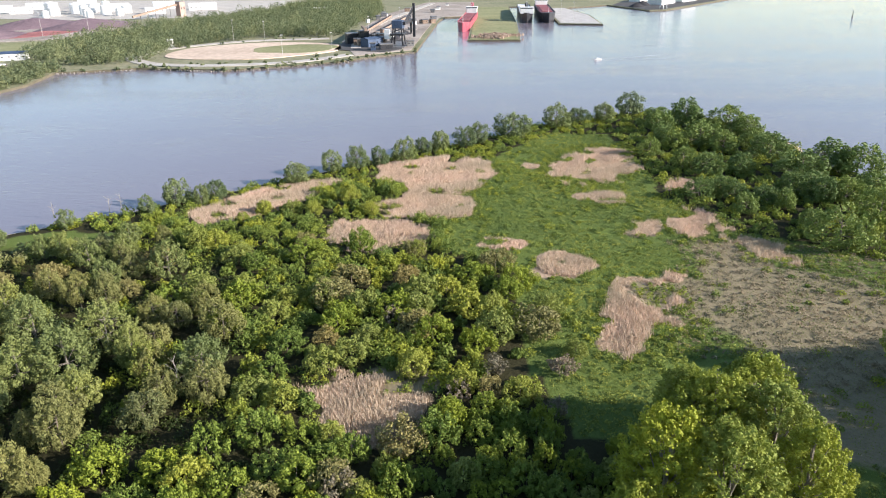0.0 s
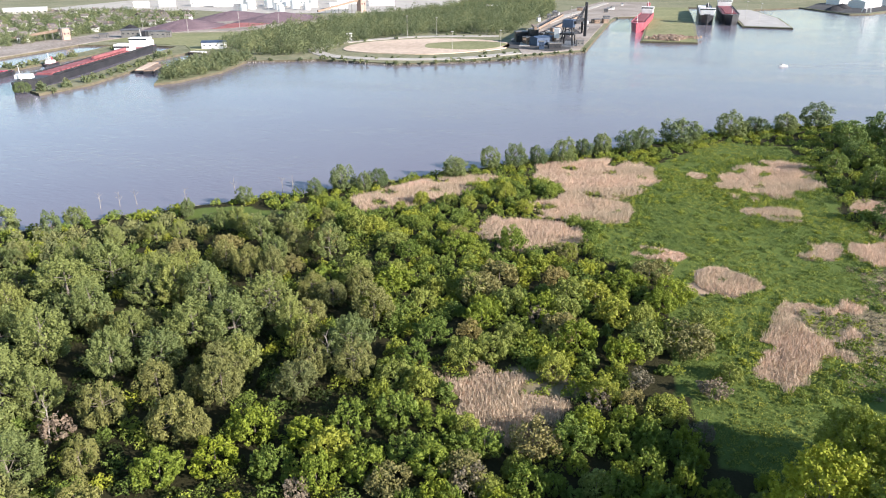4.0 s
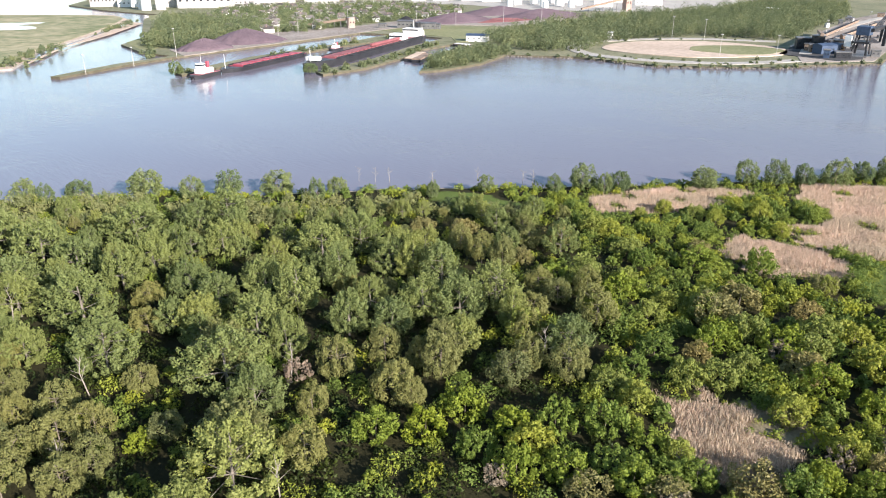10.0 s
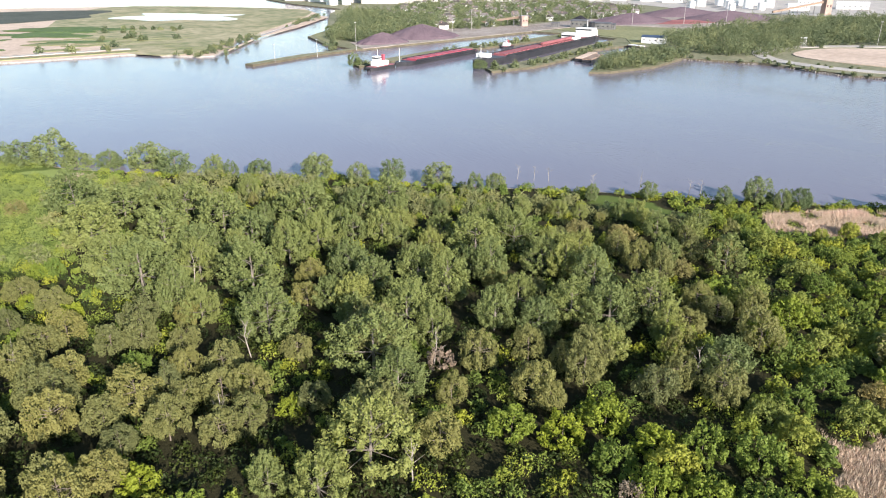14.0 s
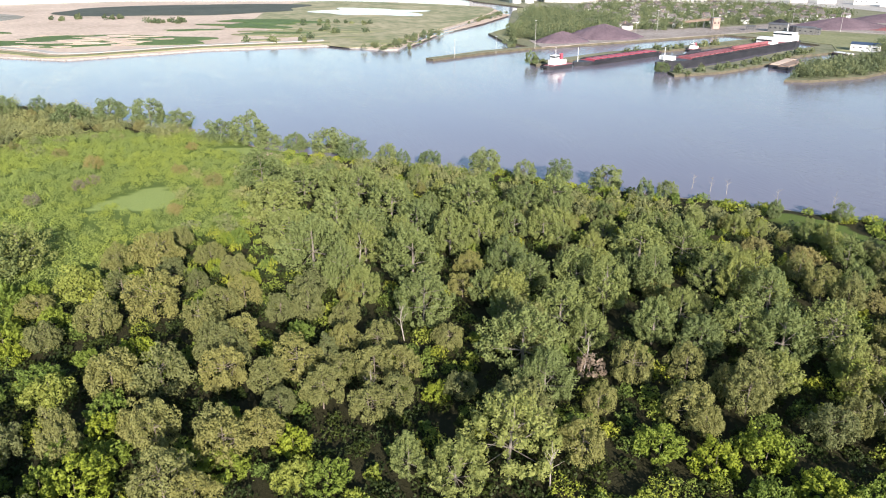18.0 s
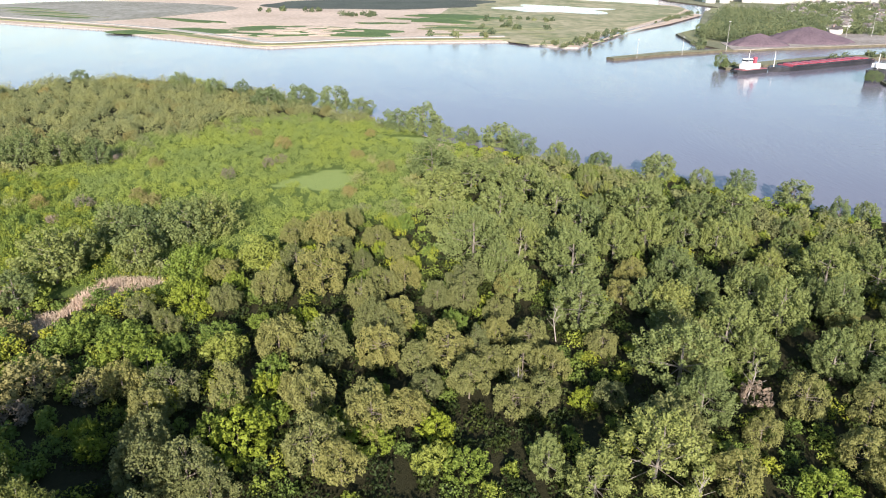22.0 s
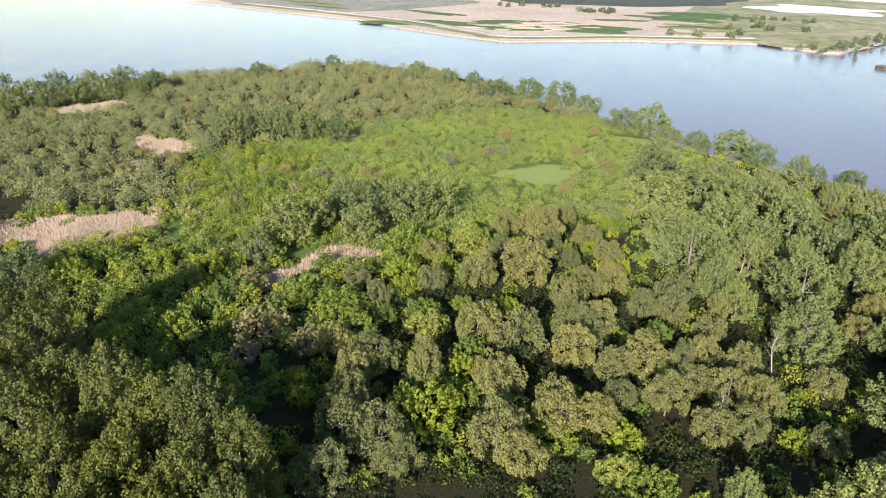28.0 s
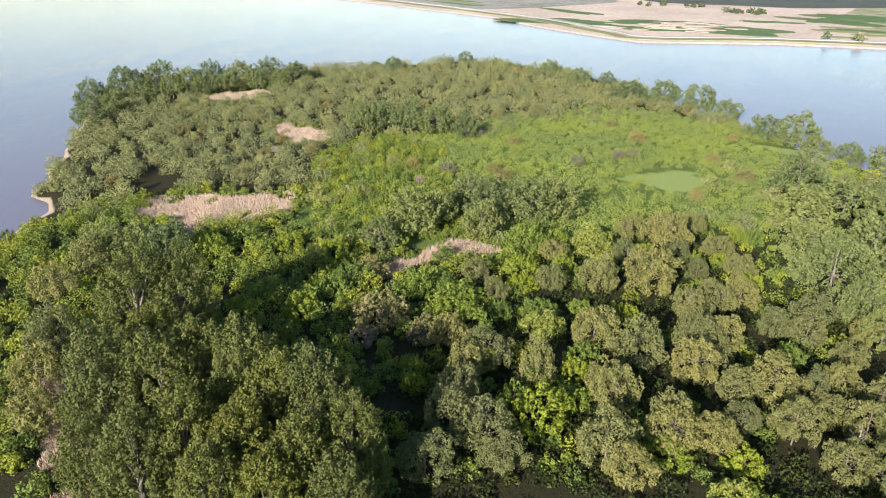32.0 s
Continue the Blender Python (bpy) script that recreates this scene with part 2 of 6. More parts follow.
M_WATER = water_mat()
M_ISLAND = island_mat()
M_BED = surface("river_bed", (0.06, 0.05, 0.035), (0.10, 0.08, 0.06), 0.02, 0.5)
M_MARSH = surface("mottled_marsh", (0.15, 0.185, 0.075), (0.44, 0.38, 0.24), 0.018, 0.09)
M_LAND = surface("rough_green_land", (0.13, 0.145, 0.07), (0.27, 0.255, 0.16), 0.012, 0.25)
M_LAWN = surface("mown_grass", (0.17, 0.185, 0.08), (0.29, 0.285, 0.145), 0.02, 0.3)
M_TAN = surface("dry_reed_bed", (0.45, 0.35, 0.265), (0.66, 0.535, 0.42), 0.012, 0.2)
M_FLATS = surface("grey_mud_flats", (0.19, 0.185, 0.135), (0.38, 0.36, 0.31), 0.012, 0.12)
M_GREEN = surface("marsh_green", (0.06, 0.11, 0.03), (0.13, 0.19, 0.06), 0.03, 0.3)
M_DARKMARSH = surface("dark_marsh", (0.05, 0.06, 0.045), (0.10, 0.11, 0.085), 0.02, 0.2)
M_GRAVEL = surface("pale_gravel", (0.34, 0.32, 0.28), (0.52, 0.49, 0.44), 0.05, 1.0)
M_YARD = surface("dusty_yard", (0.20, 0.17, 0.14), (0.42, 0.37, 0.32), 0.02, 0.4)
M_ASPHALT = surface("asphalt", (0.045, 0.045, 0.046), (0.09, 0.088, 0.085), 0.05, 1.0)
M_CONCRETE = surface("concrete", (0.34, 0.33, 0.31), (0.52, 0.51, 0.48), 0.1, 1.5)
M_ORE = surface("iron_ore", (0.10, 0.072, 0.085), (0.165, 0.12, 0.135), 0.03, 0.6)
M_COAL = surface("coal", (0.018, 0.018, 0.02), (0.05, 0.05, 0.055), 0.05, 0.8)
M_REDORE = surface("red_ore_dust", (0.20, 0.075, 0.075), (0.32, 0.14, 0.13), 0.03, 0.6)
M_RED = surface("red_paint", (0.30, 0.05, 0.075), (0.42, 0.11, 0.14), 0.1, 1.0, 0.45, bump=0.03)
M_DECK = surface("rust_red_deck", (0.20, 0.065, 0.07), (0.33, 0.13, 0.14), 0.1, 1.0, 0.6, bump=0.03)
M_HULL = surface("black_hull", (0.018, 0.02, 0.024), (0.05, 0.05, 0.055), 0.1, 1.0, 0.45, bump=0.03)
M_BLUE = surface("blue_steel", (0.03, 0.05, 0.09), (0.07, 0.105, 0.17), 0.1, 1.0, 0.5, bump=0.03)
M_WHITE = surface("white_paint", (0.68, 0.68, 0.66), (0.82, 0.82, 0.80), 0.05, 0.6, 0.5, bump=0.03, vary=0.06)
M_STEEL = surface("weathered_steel", (0.16, 0.16, 0.16), (0.30, 0.29, 0.28), 0.2, 2.0, 0.5, 0.6, bump=0.05)
M_RUST = surface("rusty_steel", (0.20, 0.14, 0.10), (0.34, 0.26, 0.20), 0.2, 1.5, 0.8)
M_ROOF = surface("shingle_roof", (0.10, 0.09, 0.085), (0.20, 0.18, 0.165), 0.3, 2.0, 0.9, vary=0.4)
M_BRICK = surface("dusty_brick", (0.30, 0.20, 0.16), (0.46, 0.33, 0.28), 0.2, 2.0, 0.9)
M_BANK = surface("wet_earth_bank", (0.06, 0.055, 0.035), (0.15, 0.13, 0.085), 0.15, 1.2)
M_STONE = surface("rip_rap_stone", (0.20, 0.185, 0.16), (0.36, 0.335, 0.30), 0.4, 2.0, 0.9, vary=0.3)
M_GLASS = surface("dark_window_glass", (0.02, 0.025, 0.03), (0.04, 0.05, 0.06), 0.1, 1.0, 0.1, bump=0.0)
M_FOAM = surface("wake_foam", (0.32, 0.34, 0.38), (0.45, 0.47, 0.5), 0.5, 2.0, 0.6)

# ---- building helpers ----
from mathutils import geometry


def mesh_of(name, verts, faces, material=None, smooth=False):
    me = bpy.data.meshes.new(name)
    me.from_pydata([tuple(v) for v in verts], [], [tuple(f) for f in faces])
    if material:
        me.materials.append(material)
    if smooth:
        me.polygons.foreach_set("use_smooth", [True] * len(me.polygons))
    me.update()
    return me


def array_mesh(name, verts, per, material, tint=None, normals=None):
    """A mesh of many separate faces with the same number of corners each."""
    n = len(verts)
    me = bpy.data.meshes.new(name)
    me.vertices.add(n)
    me.vertices.foreach_set("co", np.asarray(verts, np.float32).ravel())
    me.loops.add(n)
    me.loops.foreach_set("vertex_index", np.arange(n, dtype=np.int32))
    k = n // per
    me.polygons.add(k)
    me.polygons.foreach_set("loop_start", np.arange(0, n, per, dtype=np.int32))
    me.polygons.foreach_set("loop_total", np.full(k, per, np.int32))
    me.materials.append(material)
    if tint is not None:
        at = me.attributes.new("tint", "FLOAT", "POINT")
        at.data.foreach_set("value", np.asarray(tint, np.float32))
    me.update(calc_edges=True)
    if normals is not None:
        me.polygons.foreach_set("use_smooth", np.ones(k, bool))
        me.attributes.new("custom_normal", "FLOAT_VECTOR", "FACE").data.foreach_set("vector", np.asarray(normals, np.float32).ravel())
    return me


def part(name, bm, material, parent, label=""):
    me = bpy.data.meshes.new(name)
    bm.to_mesh(me)
    bm.free()
    me.materials.append(material)
    ob = new(name, me)
    ob.parent = parent
    return tagged(ob, label)


def thing(name, m, label, category, group="", kind=""):
    ob = new(name)
    ob.matrix_world = m
    return tagged(ob, label, category, group, kind)


def box_bm(x, y, z, cx=0, cy=0, cz=0, bevel=0.0, bm=None, turn=0.0):
    """A block of that size; cz is its underside."""
    bm = bm or bmesh.new()
    made = bmesh.ops.create_cube(bm, size=1, matrix=Matrix.Translation((cx, cy, cz + z / 2)) @ Matrix.Rotation(turn, 4, "Z") @ Matrix.Diagonal((x, y, z, 1)))
    if bevel:
        es = list({e for v in made["verts"] for e in v.link_edges})
        bmesh.ops.bevel(bm, geom=es, offset=bevel, segments=1, affect="EDGES")
    return bm


def rod_bm(a, b, r0, r1=None, sides=6, bm=None):
    bm = bm or bmesh.new()
    a, b = Vector(a), Vector(b)
    d = b - a
    m = Matrix.Translation((a + b) / 2) @ d.to_track_quat("Z", "Y").to_matrix().to_4x4()
    bmesh.ops.create_cone(bm, cap_ends=True, segments=sides, radius1=r0, radius2=r0 if r1 is None else r1, depth=d.length, matrix=m)
    return bm


def spline(points, steps=6, closed=True, wander=0.0):
    """A smooth line through the points, with some wander."""
    p = np.array(points, float)
    n = len(p)
    out = []
    for i in range(n if closed else n - 1):
        if closed:
            a, b, c, d = p[i - 1], p[i], p[(i + 1) % n], p[(i + 2) % n]
        else:
            a, b, c, d = p[max(i - 1, 0)], p[i], p[i + 1], p[min(i + 2, n - 1)]
        for s in np.arange(steps) / steps:
            out.append(0.5 * (2 * b + (c - a) * s + (2 * a - 5 * b + 4 * c - d) * s * s + (3 * b - a - 3 * c + d) * s ** 3))
    if not closed:
        out.append(p[-1])
    out = np.array(out)
    if wander:
        for q in out:
            v = noise.noise_vector(Vector((q[0] * 0.07, q[1] * 0.07, 3)))
            q += wander * np.array((v[0], v[1]))
    return out


def inside(poly, x, y):
    poly = np.asarray(poly, float)
    hit = np.zeros(np.shape(x), bool)
    x0, y0 = poly[-1]
    for x1, y1 in poly:
        cross = (y1 > y) != (y0 > y)
        if y1 != y0:
            hit ^= cross & (x < (x0 - x1) * (y - y1) / (y0 - y1) + x1)
        x0, y0 = x1, y1
    return hit


def shore_distance(poly, x, y):
    """Distance to the closed line, positive inside."""
    poly = np.asarray(poly, float)
    best = np.full(np.shape(x), 1e9)
    a = poly[-1]
    for b in poly:
        d = b - a
        s = np.clip(((x - a[0]) * d[0] + (y - a[1]) * d[1]) / max(d @ d, 1e-9), 0, 1)
        best = np.minimum(best, np.hypot(x - a[0] - s * d[0], y - a[1] - s * d[1]))
        a = b
    return np.where(inside(poly, x, y), best, -best)


def slab(name, outline, top, thick, material, kind="structure", label="", category="", slope=0.0, parent=None, bank=None):
    """A flat piece of ground with an edge of its own thickness; slope widens its foot."""
    pts = np.asarray(outline, float)
    if np.sum(pts[:, 0] * np.roll(pts[:, 1], -1) - np.roll(pts[:, 0], -1) * pts[:, 1]) < 0:
        pts = pts[::-1]
    n = len(pts)
    nxt, prv = np.roll(pts, -1, 0), np.roll(pts, 1, 0)
    t = nxt - prv
    nrm = np.stack([t[:, 1], -t[:, 0]], 1) / np.maximum(np.hypot(*t.T), 1e-6)[:, None]
    low = pts + nrm * slope
    bm = bmesh.new()
    up = [bm.verts.new((x, y, top)) for x, y in pts]
    dn = [bm.verts.new((x, y, top - thick)) for x, y in low]
    for i in range(n):
        j = (i + 1) % n
        bm.faces.new((up[i], dn[i], dn[j], up[j])).material_index = 1
    for tri in geometry.tessellate_polygon([[Vector((x, y, 0)) for x, y in pts]]):
        f = bm.faces.new([up[i] for i in tri])
        f.normal_update()
        if f.normal.z < 0:
            f.normal_flip()
    me = bpy.data.meshes.new(name)
    bm.to_mesh(me)
    bm.free()
    me.materials.append(material)
    me.materials.append(bank or material)
    ob = new(name, me)
    ob.parent = parent
    return tagged(ob, label, category, "", kind)


def ribbon(name, line, width, top, material, label, category="road"):
    """A road or bank along an open line."""
    p = np.asarray(line, float)
    t = np.gradient(p, axis=0)
    nrm = np.stack([-t[:, 1], t[:, 0]], 1) / np.maximum(np.hypot(*t.T), 1e-6)[:, None]
    return slab(name, np.concatenate([p + nrm * width / 2, (p - nrm * width / 2)[::-1]]), top, 0.6, material, "structure", label, category)


def ellipse(cx, cy, rx, ry, turn=0, n=28, rough=0.12):
    a = np.arange(n) / n * 2 * math.pi
    r = np.array([1 + rough * 2 * noise.noise(Vector((math.cos(k) * 1.5 + cx, math.sin(k) * 1.5 + cy, 0.3))) for k in a])
    u, v = rx * r * np.cos(a), ry * r * np.sin(a)
    c, s = math.cos(radians(turn)), math.sin(radians(turn))
    return np.stack([cx + u * c - v * s, cy + u * s + v * c], 1)


# ---- foliage ----
def unit(v):
    return v / np.maximum(np.linalg.norm(v, axis=-1, keepdims=True), 1e-6)


def leaves_on(p, axis, half, rad, out, which, size, gen, loose=0.5, up=0.0, crisp=0.55):
    """Small leaf sprays on upright tufts; returns corner points and soft normals."""
    m = len(which)
    ax = axis[which]
    s = gen.uniform(-1, 1, m)
    q = gen.normal(size=(m, 3))
    q = unit(q - ax * np.sum(q * ax, 1, keepdims=True))
    wide = np.sqrt(1 - np.minimum(s * s, 0.98)) * (1 - 0.4 * np.maximum(s, 0))
    stray = 0.5 + 0.55 * np.sqrt(gen.random(m)) + 0.3 * (gen.random(m) < 0.1)
    c = p[which] + ax * (s * half[which])[:, None] + q * (rad[which] * wide * stray)[:, None]
    rim = unit(q * wide[:, None] + ax * (0.9 * s)[:, None])
    nor = unit(rim + loose * gen.normal(size=(m, 3)))
    t = unit(np.cross(nor, gen.normal(size=(m, 3))))
    b = np.cross(nor, t)
    k = (size * (0.6 + 0.8 * gen.random(m)))[:, None]
    v = np.stack([c - t * k * 0.5 - b * k * 0.34, c + t * k * 0.5 - b * k * 0.26, c + b * k * 0.62], 1).reshape(-1, 3)
    soft = unit(crisp * rim + 0.5 * out[which] + 0.12 * nor + np.array((0, 0, up)))
    return v, soft


def crown_tufts(width, height, base, count, gen, long=2.4, thick=0.6, upright=0.7, pointed=0.2, boughs=7, deep=1.75):
    """Tufts of foliage at the ends of uneven boughs: places, ways, half lengths, radii and outward ways."""
    mid = base + (height - base) * 0.38
    way = unit(gen.normal(size=(boughs, 3)) + np.array((0, 0, 0.35)))
    reach = 0.68 + 0.42 * gen.random(boughs)
    u = 1 - deep * (np.arange(count) + gen.random(count)) / count
    a = np.arange(count) * 2.39996 + 0.8 * gen.random(count)
    r = np.sqrt(np.maximum(1 - u * u, 0))
    d = np.stack([r * np.cos(a), r * np.sin(a), u], 1)
    near = np.maximum(d @ way.T, 0.02) ** 5
    grow = (near @ reach) / near.sum(1) * (0.62 + 0.4 * gen.random(count) ** 0.6)
    flat = width / 2 * (1 - pointed * np.maximum(u, 0))
    p = np.stack([d[:, 0] * flat * grow, d[:, 1] * flat * grow, mid + u * np.where(u > 0, height - mid, mid - base) * grow], 1)
    axis = unit(d * np.array((0.8, 0.8, 0.5)) + np.array((0, 0, upright)) + 0.22 * gen.normal(size=(count, 3)))
    size = 0.65 + 0.7 * gen.random(count)
    return p, axis, long / 2 * size, thick * size, unit(d + np.array((0, 0, 0.25)))


def limbs_mesh(name, height, radius, ends, material, lean=0.0):
    """A tapered trunk with limbs that reach into the crown."""
    bm = bmesh.new()
    top = Vector((lean, 0, height * 0.8))
    mid = Vector((lean * 0.3, 0.1, height * 0.4))
    rod_bm((0, 0, -0.6), mid, radius * 1.2, radius * 0.8, 7, bm)
    rod_bm(mid, top, radius * 0.8, radius * 0.2, 6, bm)
    for x, y, z in ends:
        s = min(max(z / height - 0.28, 0.12), 0.75)
        p = mid.lerp(top, s) if z > height * 0.5 else Vector((0, 0, -0.6)).lerp(mid, 0.75)
        rod_bm(p, (x, y, z), radius * 0.38, radius * 0.08, 5, bm)
    me = bpy.data.meshes.new(name)
    bm.to_mesh(me)
    bm.free()
    me.materials.append(material)
    return me

# ---- water, bed and the island's ground ----
bed = new("ground", mesh_of("ground", [(-4900, -4900, -4), (4900, -4900, -4), (4900, 4900, -4), (-4900, 4900, -4)], [(0, 1, 2, 3)], M_BED))
tagged(bed, "muddy brown river bed under the water", "ground", "", "structure")
water = new("water", mesh_of("water", [(-4800, -4800, 0), (4800, -4800, 0), (4800, 4800, 0), (-4800, 4800, 0)], [(0, 1, 2, 3)], M_WATER))
tagged(water, "calm wide muddy river reflecting pale blue sky", "water", "", "structure")

WEST_SHORE = [(-165, -180), (-206, -205), (-253, -235), (-305, -268), (-338, -291), (-380, -302), (-425, -258), (-478, -215), (-510, -160), (-540, -112),
              (-522, -62), (-470, -8), (-410, 28), (-352, 62), (-309, 86), (-274, 115), (-246, 138), (-220, 160), (-197, 176), (-169, 200)]
EAST_SHORE = [(-118, 238), (-84, 264), (-48, 292), (-12, 324), (21, 348), (49, 373), (80, 393), (108, 402), (140, 392), (160, 345),
              (164, 290), (190, 256), (240, 205), (300, 100), (320, 0), (280, -120), (180, -200), (60, -240), (-60, -235)]
ISLAND = spline(WEST_SHORE + EAST_SHORE, 5, True, 5.0)

# stands of plants
WOOD = [(-42, 112), (-52, 150), (-62, 185), (-95, 205), (-130, 215), (-190, 165), (-250, 125), (-278, 92), (-262, 58), (-206, 44), (-180, 48), (-147, 58), (-120, 66), (-95, 66), (-66, 72)]
WILLOWS = [(-42, 112), (-66, 72), (-95, 66), (-120, 66), (-147, 58), (-180, 48), (-214, 38), (-196, 2), (-168, -28), (-135, -38), (-112, -38), (-70, -20), (-30, 20), (-20, 70)]
SCRUB = [(-188, -96), (-226, -105), (-286, -110), (-337, -56), (-382, 6), (-363, 60), (-306, 84), (-275, 92), (-262, 58), (-214, 40), (-192, 4), (-174, -22), (-178, -40), (-180, -65)]
OLIVE = [(-242, -217), (-320, -285), (-385, -310), (-440, -240), (-478, -205), (-520, -150), (-533, -90), (-470, -14), (-397, 50), (-363, 60), (-382, 6), (-337, -56), (-286, -110), (-226, -105), (-216, -109), (-214, -148), (-202, -162), (-165, -175)]
MEADOW = [(10, 292), (32, 325), (50, 350), (80, 345), (84, 290), (80, 252), (90, 215), (112, 205), (150, 165), (190, 100), (150, 40), (90, 70), (52, 96), (22, 108), (17, 133), (14, 154), (20, 181), (-2, 198), (-12, 228), (4, 262)]
# dry reed stands: x, y, half length, half width, turn
REEDS = [(-67, 248, 33, 11, 50), (-4, 280, 28, 23, 99), (-9, 257, 11, 8, 87), (-8, 237, 19, 16, 16), (-24, 208, 15, 14, 115), (16, 201, 7.5, 6, 79), (34, 187, 7.5, 6, 56), (61, 290, 27, 17, 61),
         (33, 293, 7, 5, 59), (57, 249, 9, 7.5, 86), (64, 218, 9, 6, 56), (82, 219, 14, 9, 83), (45, 154, 17, 12, 80), (53, 175, 11, 4, 21), (90, 263, 6, 5, 43), (96, 197, 12, 6, 120)]
SEDGE = [(80, 188, 17, 10, 72), (92, 158, 26, 24, 52), (58, 163, 14, 11, 79), (100, 120, 40, 30, 0), (-10, 128, 9, 6, 140), (-20, 112, 9, 5, 140)]
REEDS_WEST = [(-18, 119, 17, 10, 147), (-198, -126, 24, 15, 102), (-176, -124, 14, 6, 41), (-297, -145, 21, 12, 55), (-372, -218, 20, 13, 142), (-304, -59, 6, 3.5, 19), (-166, -56, 12, 5.5, 138),
              (-178, -41, 12, 6, 114), (-178, -72, 9, 4, 136), (-101, -101, 9, 2.5, 25), (-81, -84, 12, 3, 52), (-84, -90, 20, 3, 42)]
SEDGE_FIELD = [(62, 205), (72, 186), (60, 168), (52, 140), (70, 120), (150, 110), (140, 190), (104, 208)]
LAWNS = [(-255, 18, 17, 11, 128), (-314, 66, 18, 9, 30), (-129, 207, 20, 8, 24)]
SANDS = [(-298, 74, 13, 7, 125), (-268, -141, 6, 4, 45), (-420, -160, 8, 4, 50)]


def wavy(x, y, scale, seed):
    """Cheap smooth unevenness between about -1 and 1."""
    g = np.random.default_rng(seed)
    out = np.zeros(np.shape(x))
    for k in range(6):
        a, f, p = g.random() * 6.3, scale * (0.6 + 1.6 * g.random()), g.random() * 6.3
        out = out + np.sin((x * math.cos(a) + y * math.sin(a)) * f + p)
    return out / 3.2


def blobs(rows, x, y, soft=0.25):
    """1 inside the rows' ellipses, fading to 0 over their edge."""
    best = np.zeros(np.shape(x))
    x, y = x + 4.4 * wavy(x, y, 0.13, 41) + 2.2 * wavy(x, y, 0.45, 43), y + 4.4 * wavy(x, y, 0.13, 42) + 2.2 * wavy(x, y, 0.45, 44)
    for cx, cy, rx, ry, turn in rows:
        c, s = math.cos(radians(turn)), math.sin(radians(turn))
        u, v = ((x - cx) * c + (y - cy) * s) / rx, (-(x - cx) * s + (y - cy) * c) / ry
        best = np.maximum(best, np.clip((1 + soft - np.hypot(u, v)) / (2 * soft), 0, 1))
    return best


def reed_mask(x, y):
    """How far dry reed covers the ground, with green breaks in the stands."""
    gaps = np.clip((wavy(x, y, 0.28, 55) - 0.45) * 2.2, 0, 1)
    return np.maximum(blobs(REEDS, x, y), blobs(REEDS_WEST, x, y)) * (1 - 0.8 * gaps)


def ground_z(x, y, d=None):
    d = shore_distance(ISLAND, x, y) if d is None else d
    rise = np.clip(d, 0, 60) / 60
    mound = 3.0 * np.exp(-(((x + 285) / 95) ** 2 + ((y + 20) / 75) ** 2))
    return np.where(d < 0, d * 0.25, np.minimum(d * 0.22, 1.0) + rise * (0.5 + 0.5 * wavy(x, y, 0.03, 3)) + mound * rise)


gx, gy = np.meshgrid(np.arange(-570, 340, 3.0), np.arange(-345, 425, 3.0))
gd = shore_distance(ISLAND, gx, gy)
gz = np.maximum(ground_z(gx, gy, gd), -3.5)
reed_cover = reed_mask(gx, gy)
grass_cover = np.maximum(np.where(inside(MEADOW, gx, gy), 0.75, 0.0), np.maximum(blobs(LAWNS[:2], gx, gy), 0.76 * blobs(LAWNS[2:], gx, gy)))
grass_cover = np.maximum(grass_cover, np.where(inside(SCRUB, gx, gy), 0.74, 0.0))
sand_cover = np.maximum(blobs(SANDS, gx, gy), np.where((gd < 2.5), 0.7, 0.0))
sedge = blobs(SEDGE, gx, gy, 0.35)
keep = gd > -14
index = np.full(gx.shape, -1)
index[keep] = np.arange(keep.sum())
quad = np.stack([index[:-1, :-1], index[:-1, 1:], index[1:, 1:], index[1:, :-1]], -1).reshape(-1, 4)
quad = quad[(quad >= 0).all(1)]
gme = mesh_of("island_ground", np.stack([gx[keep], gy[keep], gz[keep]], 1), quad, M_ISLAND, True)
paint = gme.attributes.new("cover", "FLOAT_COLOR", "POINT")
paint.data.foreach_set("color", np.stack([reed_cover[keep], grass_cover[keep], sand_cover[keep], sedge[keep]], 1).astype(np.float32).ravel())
tagged(new("island_ground", gme), "low island ground of shade-darkened undergrowth soil, meadow and dry reed litter", "ground", "", "structure")


# ---- the island's plants ----
def scatter(zone, gap, gen, clear=(), shy=0.35, sway=5.0):
    """Uneven places inside the zone, about gap apart, off the cleared ellipses."""
    z = np.array(zone)
    x, y = np.meshgrid(np.arange(z[:, 0].min(), z[:, 0].max(), gap), np.arange(z[:, 1].min(), z[:, 1].max(), gap))
    x, y = (q.ravel() + (gen.random(q.size) - 0.5) * gap * 0.95 for q in (x, y))
    ok = inside(zone, x + sway * wavy(x, y, 0.09, 91), y + sway * wavy(x, y, 0.09, 92)) & (shore_distance(ISLAND, x, y) > 2.5)
    for rows in clear:
        ok &= blobs(rows, x, y) < shy
    return np.stack([x[ok], y[ok]], 1)


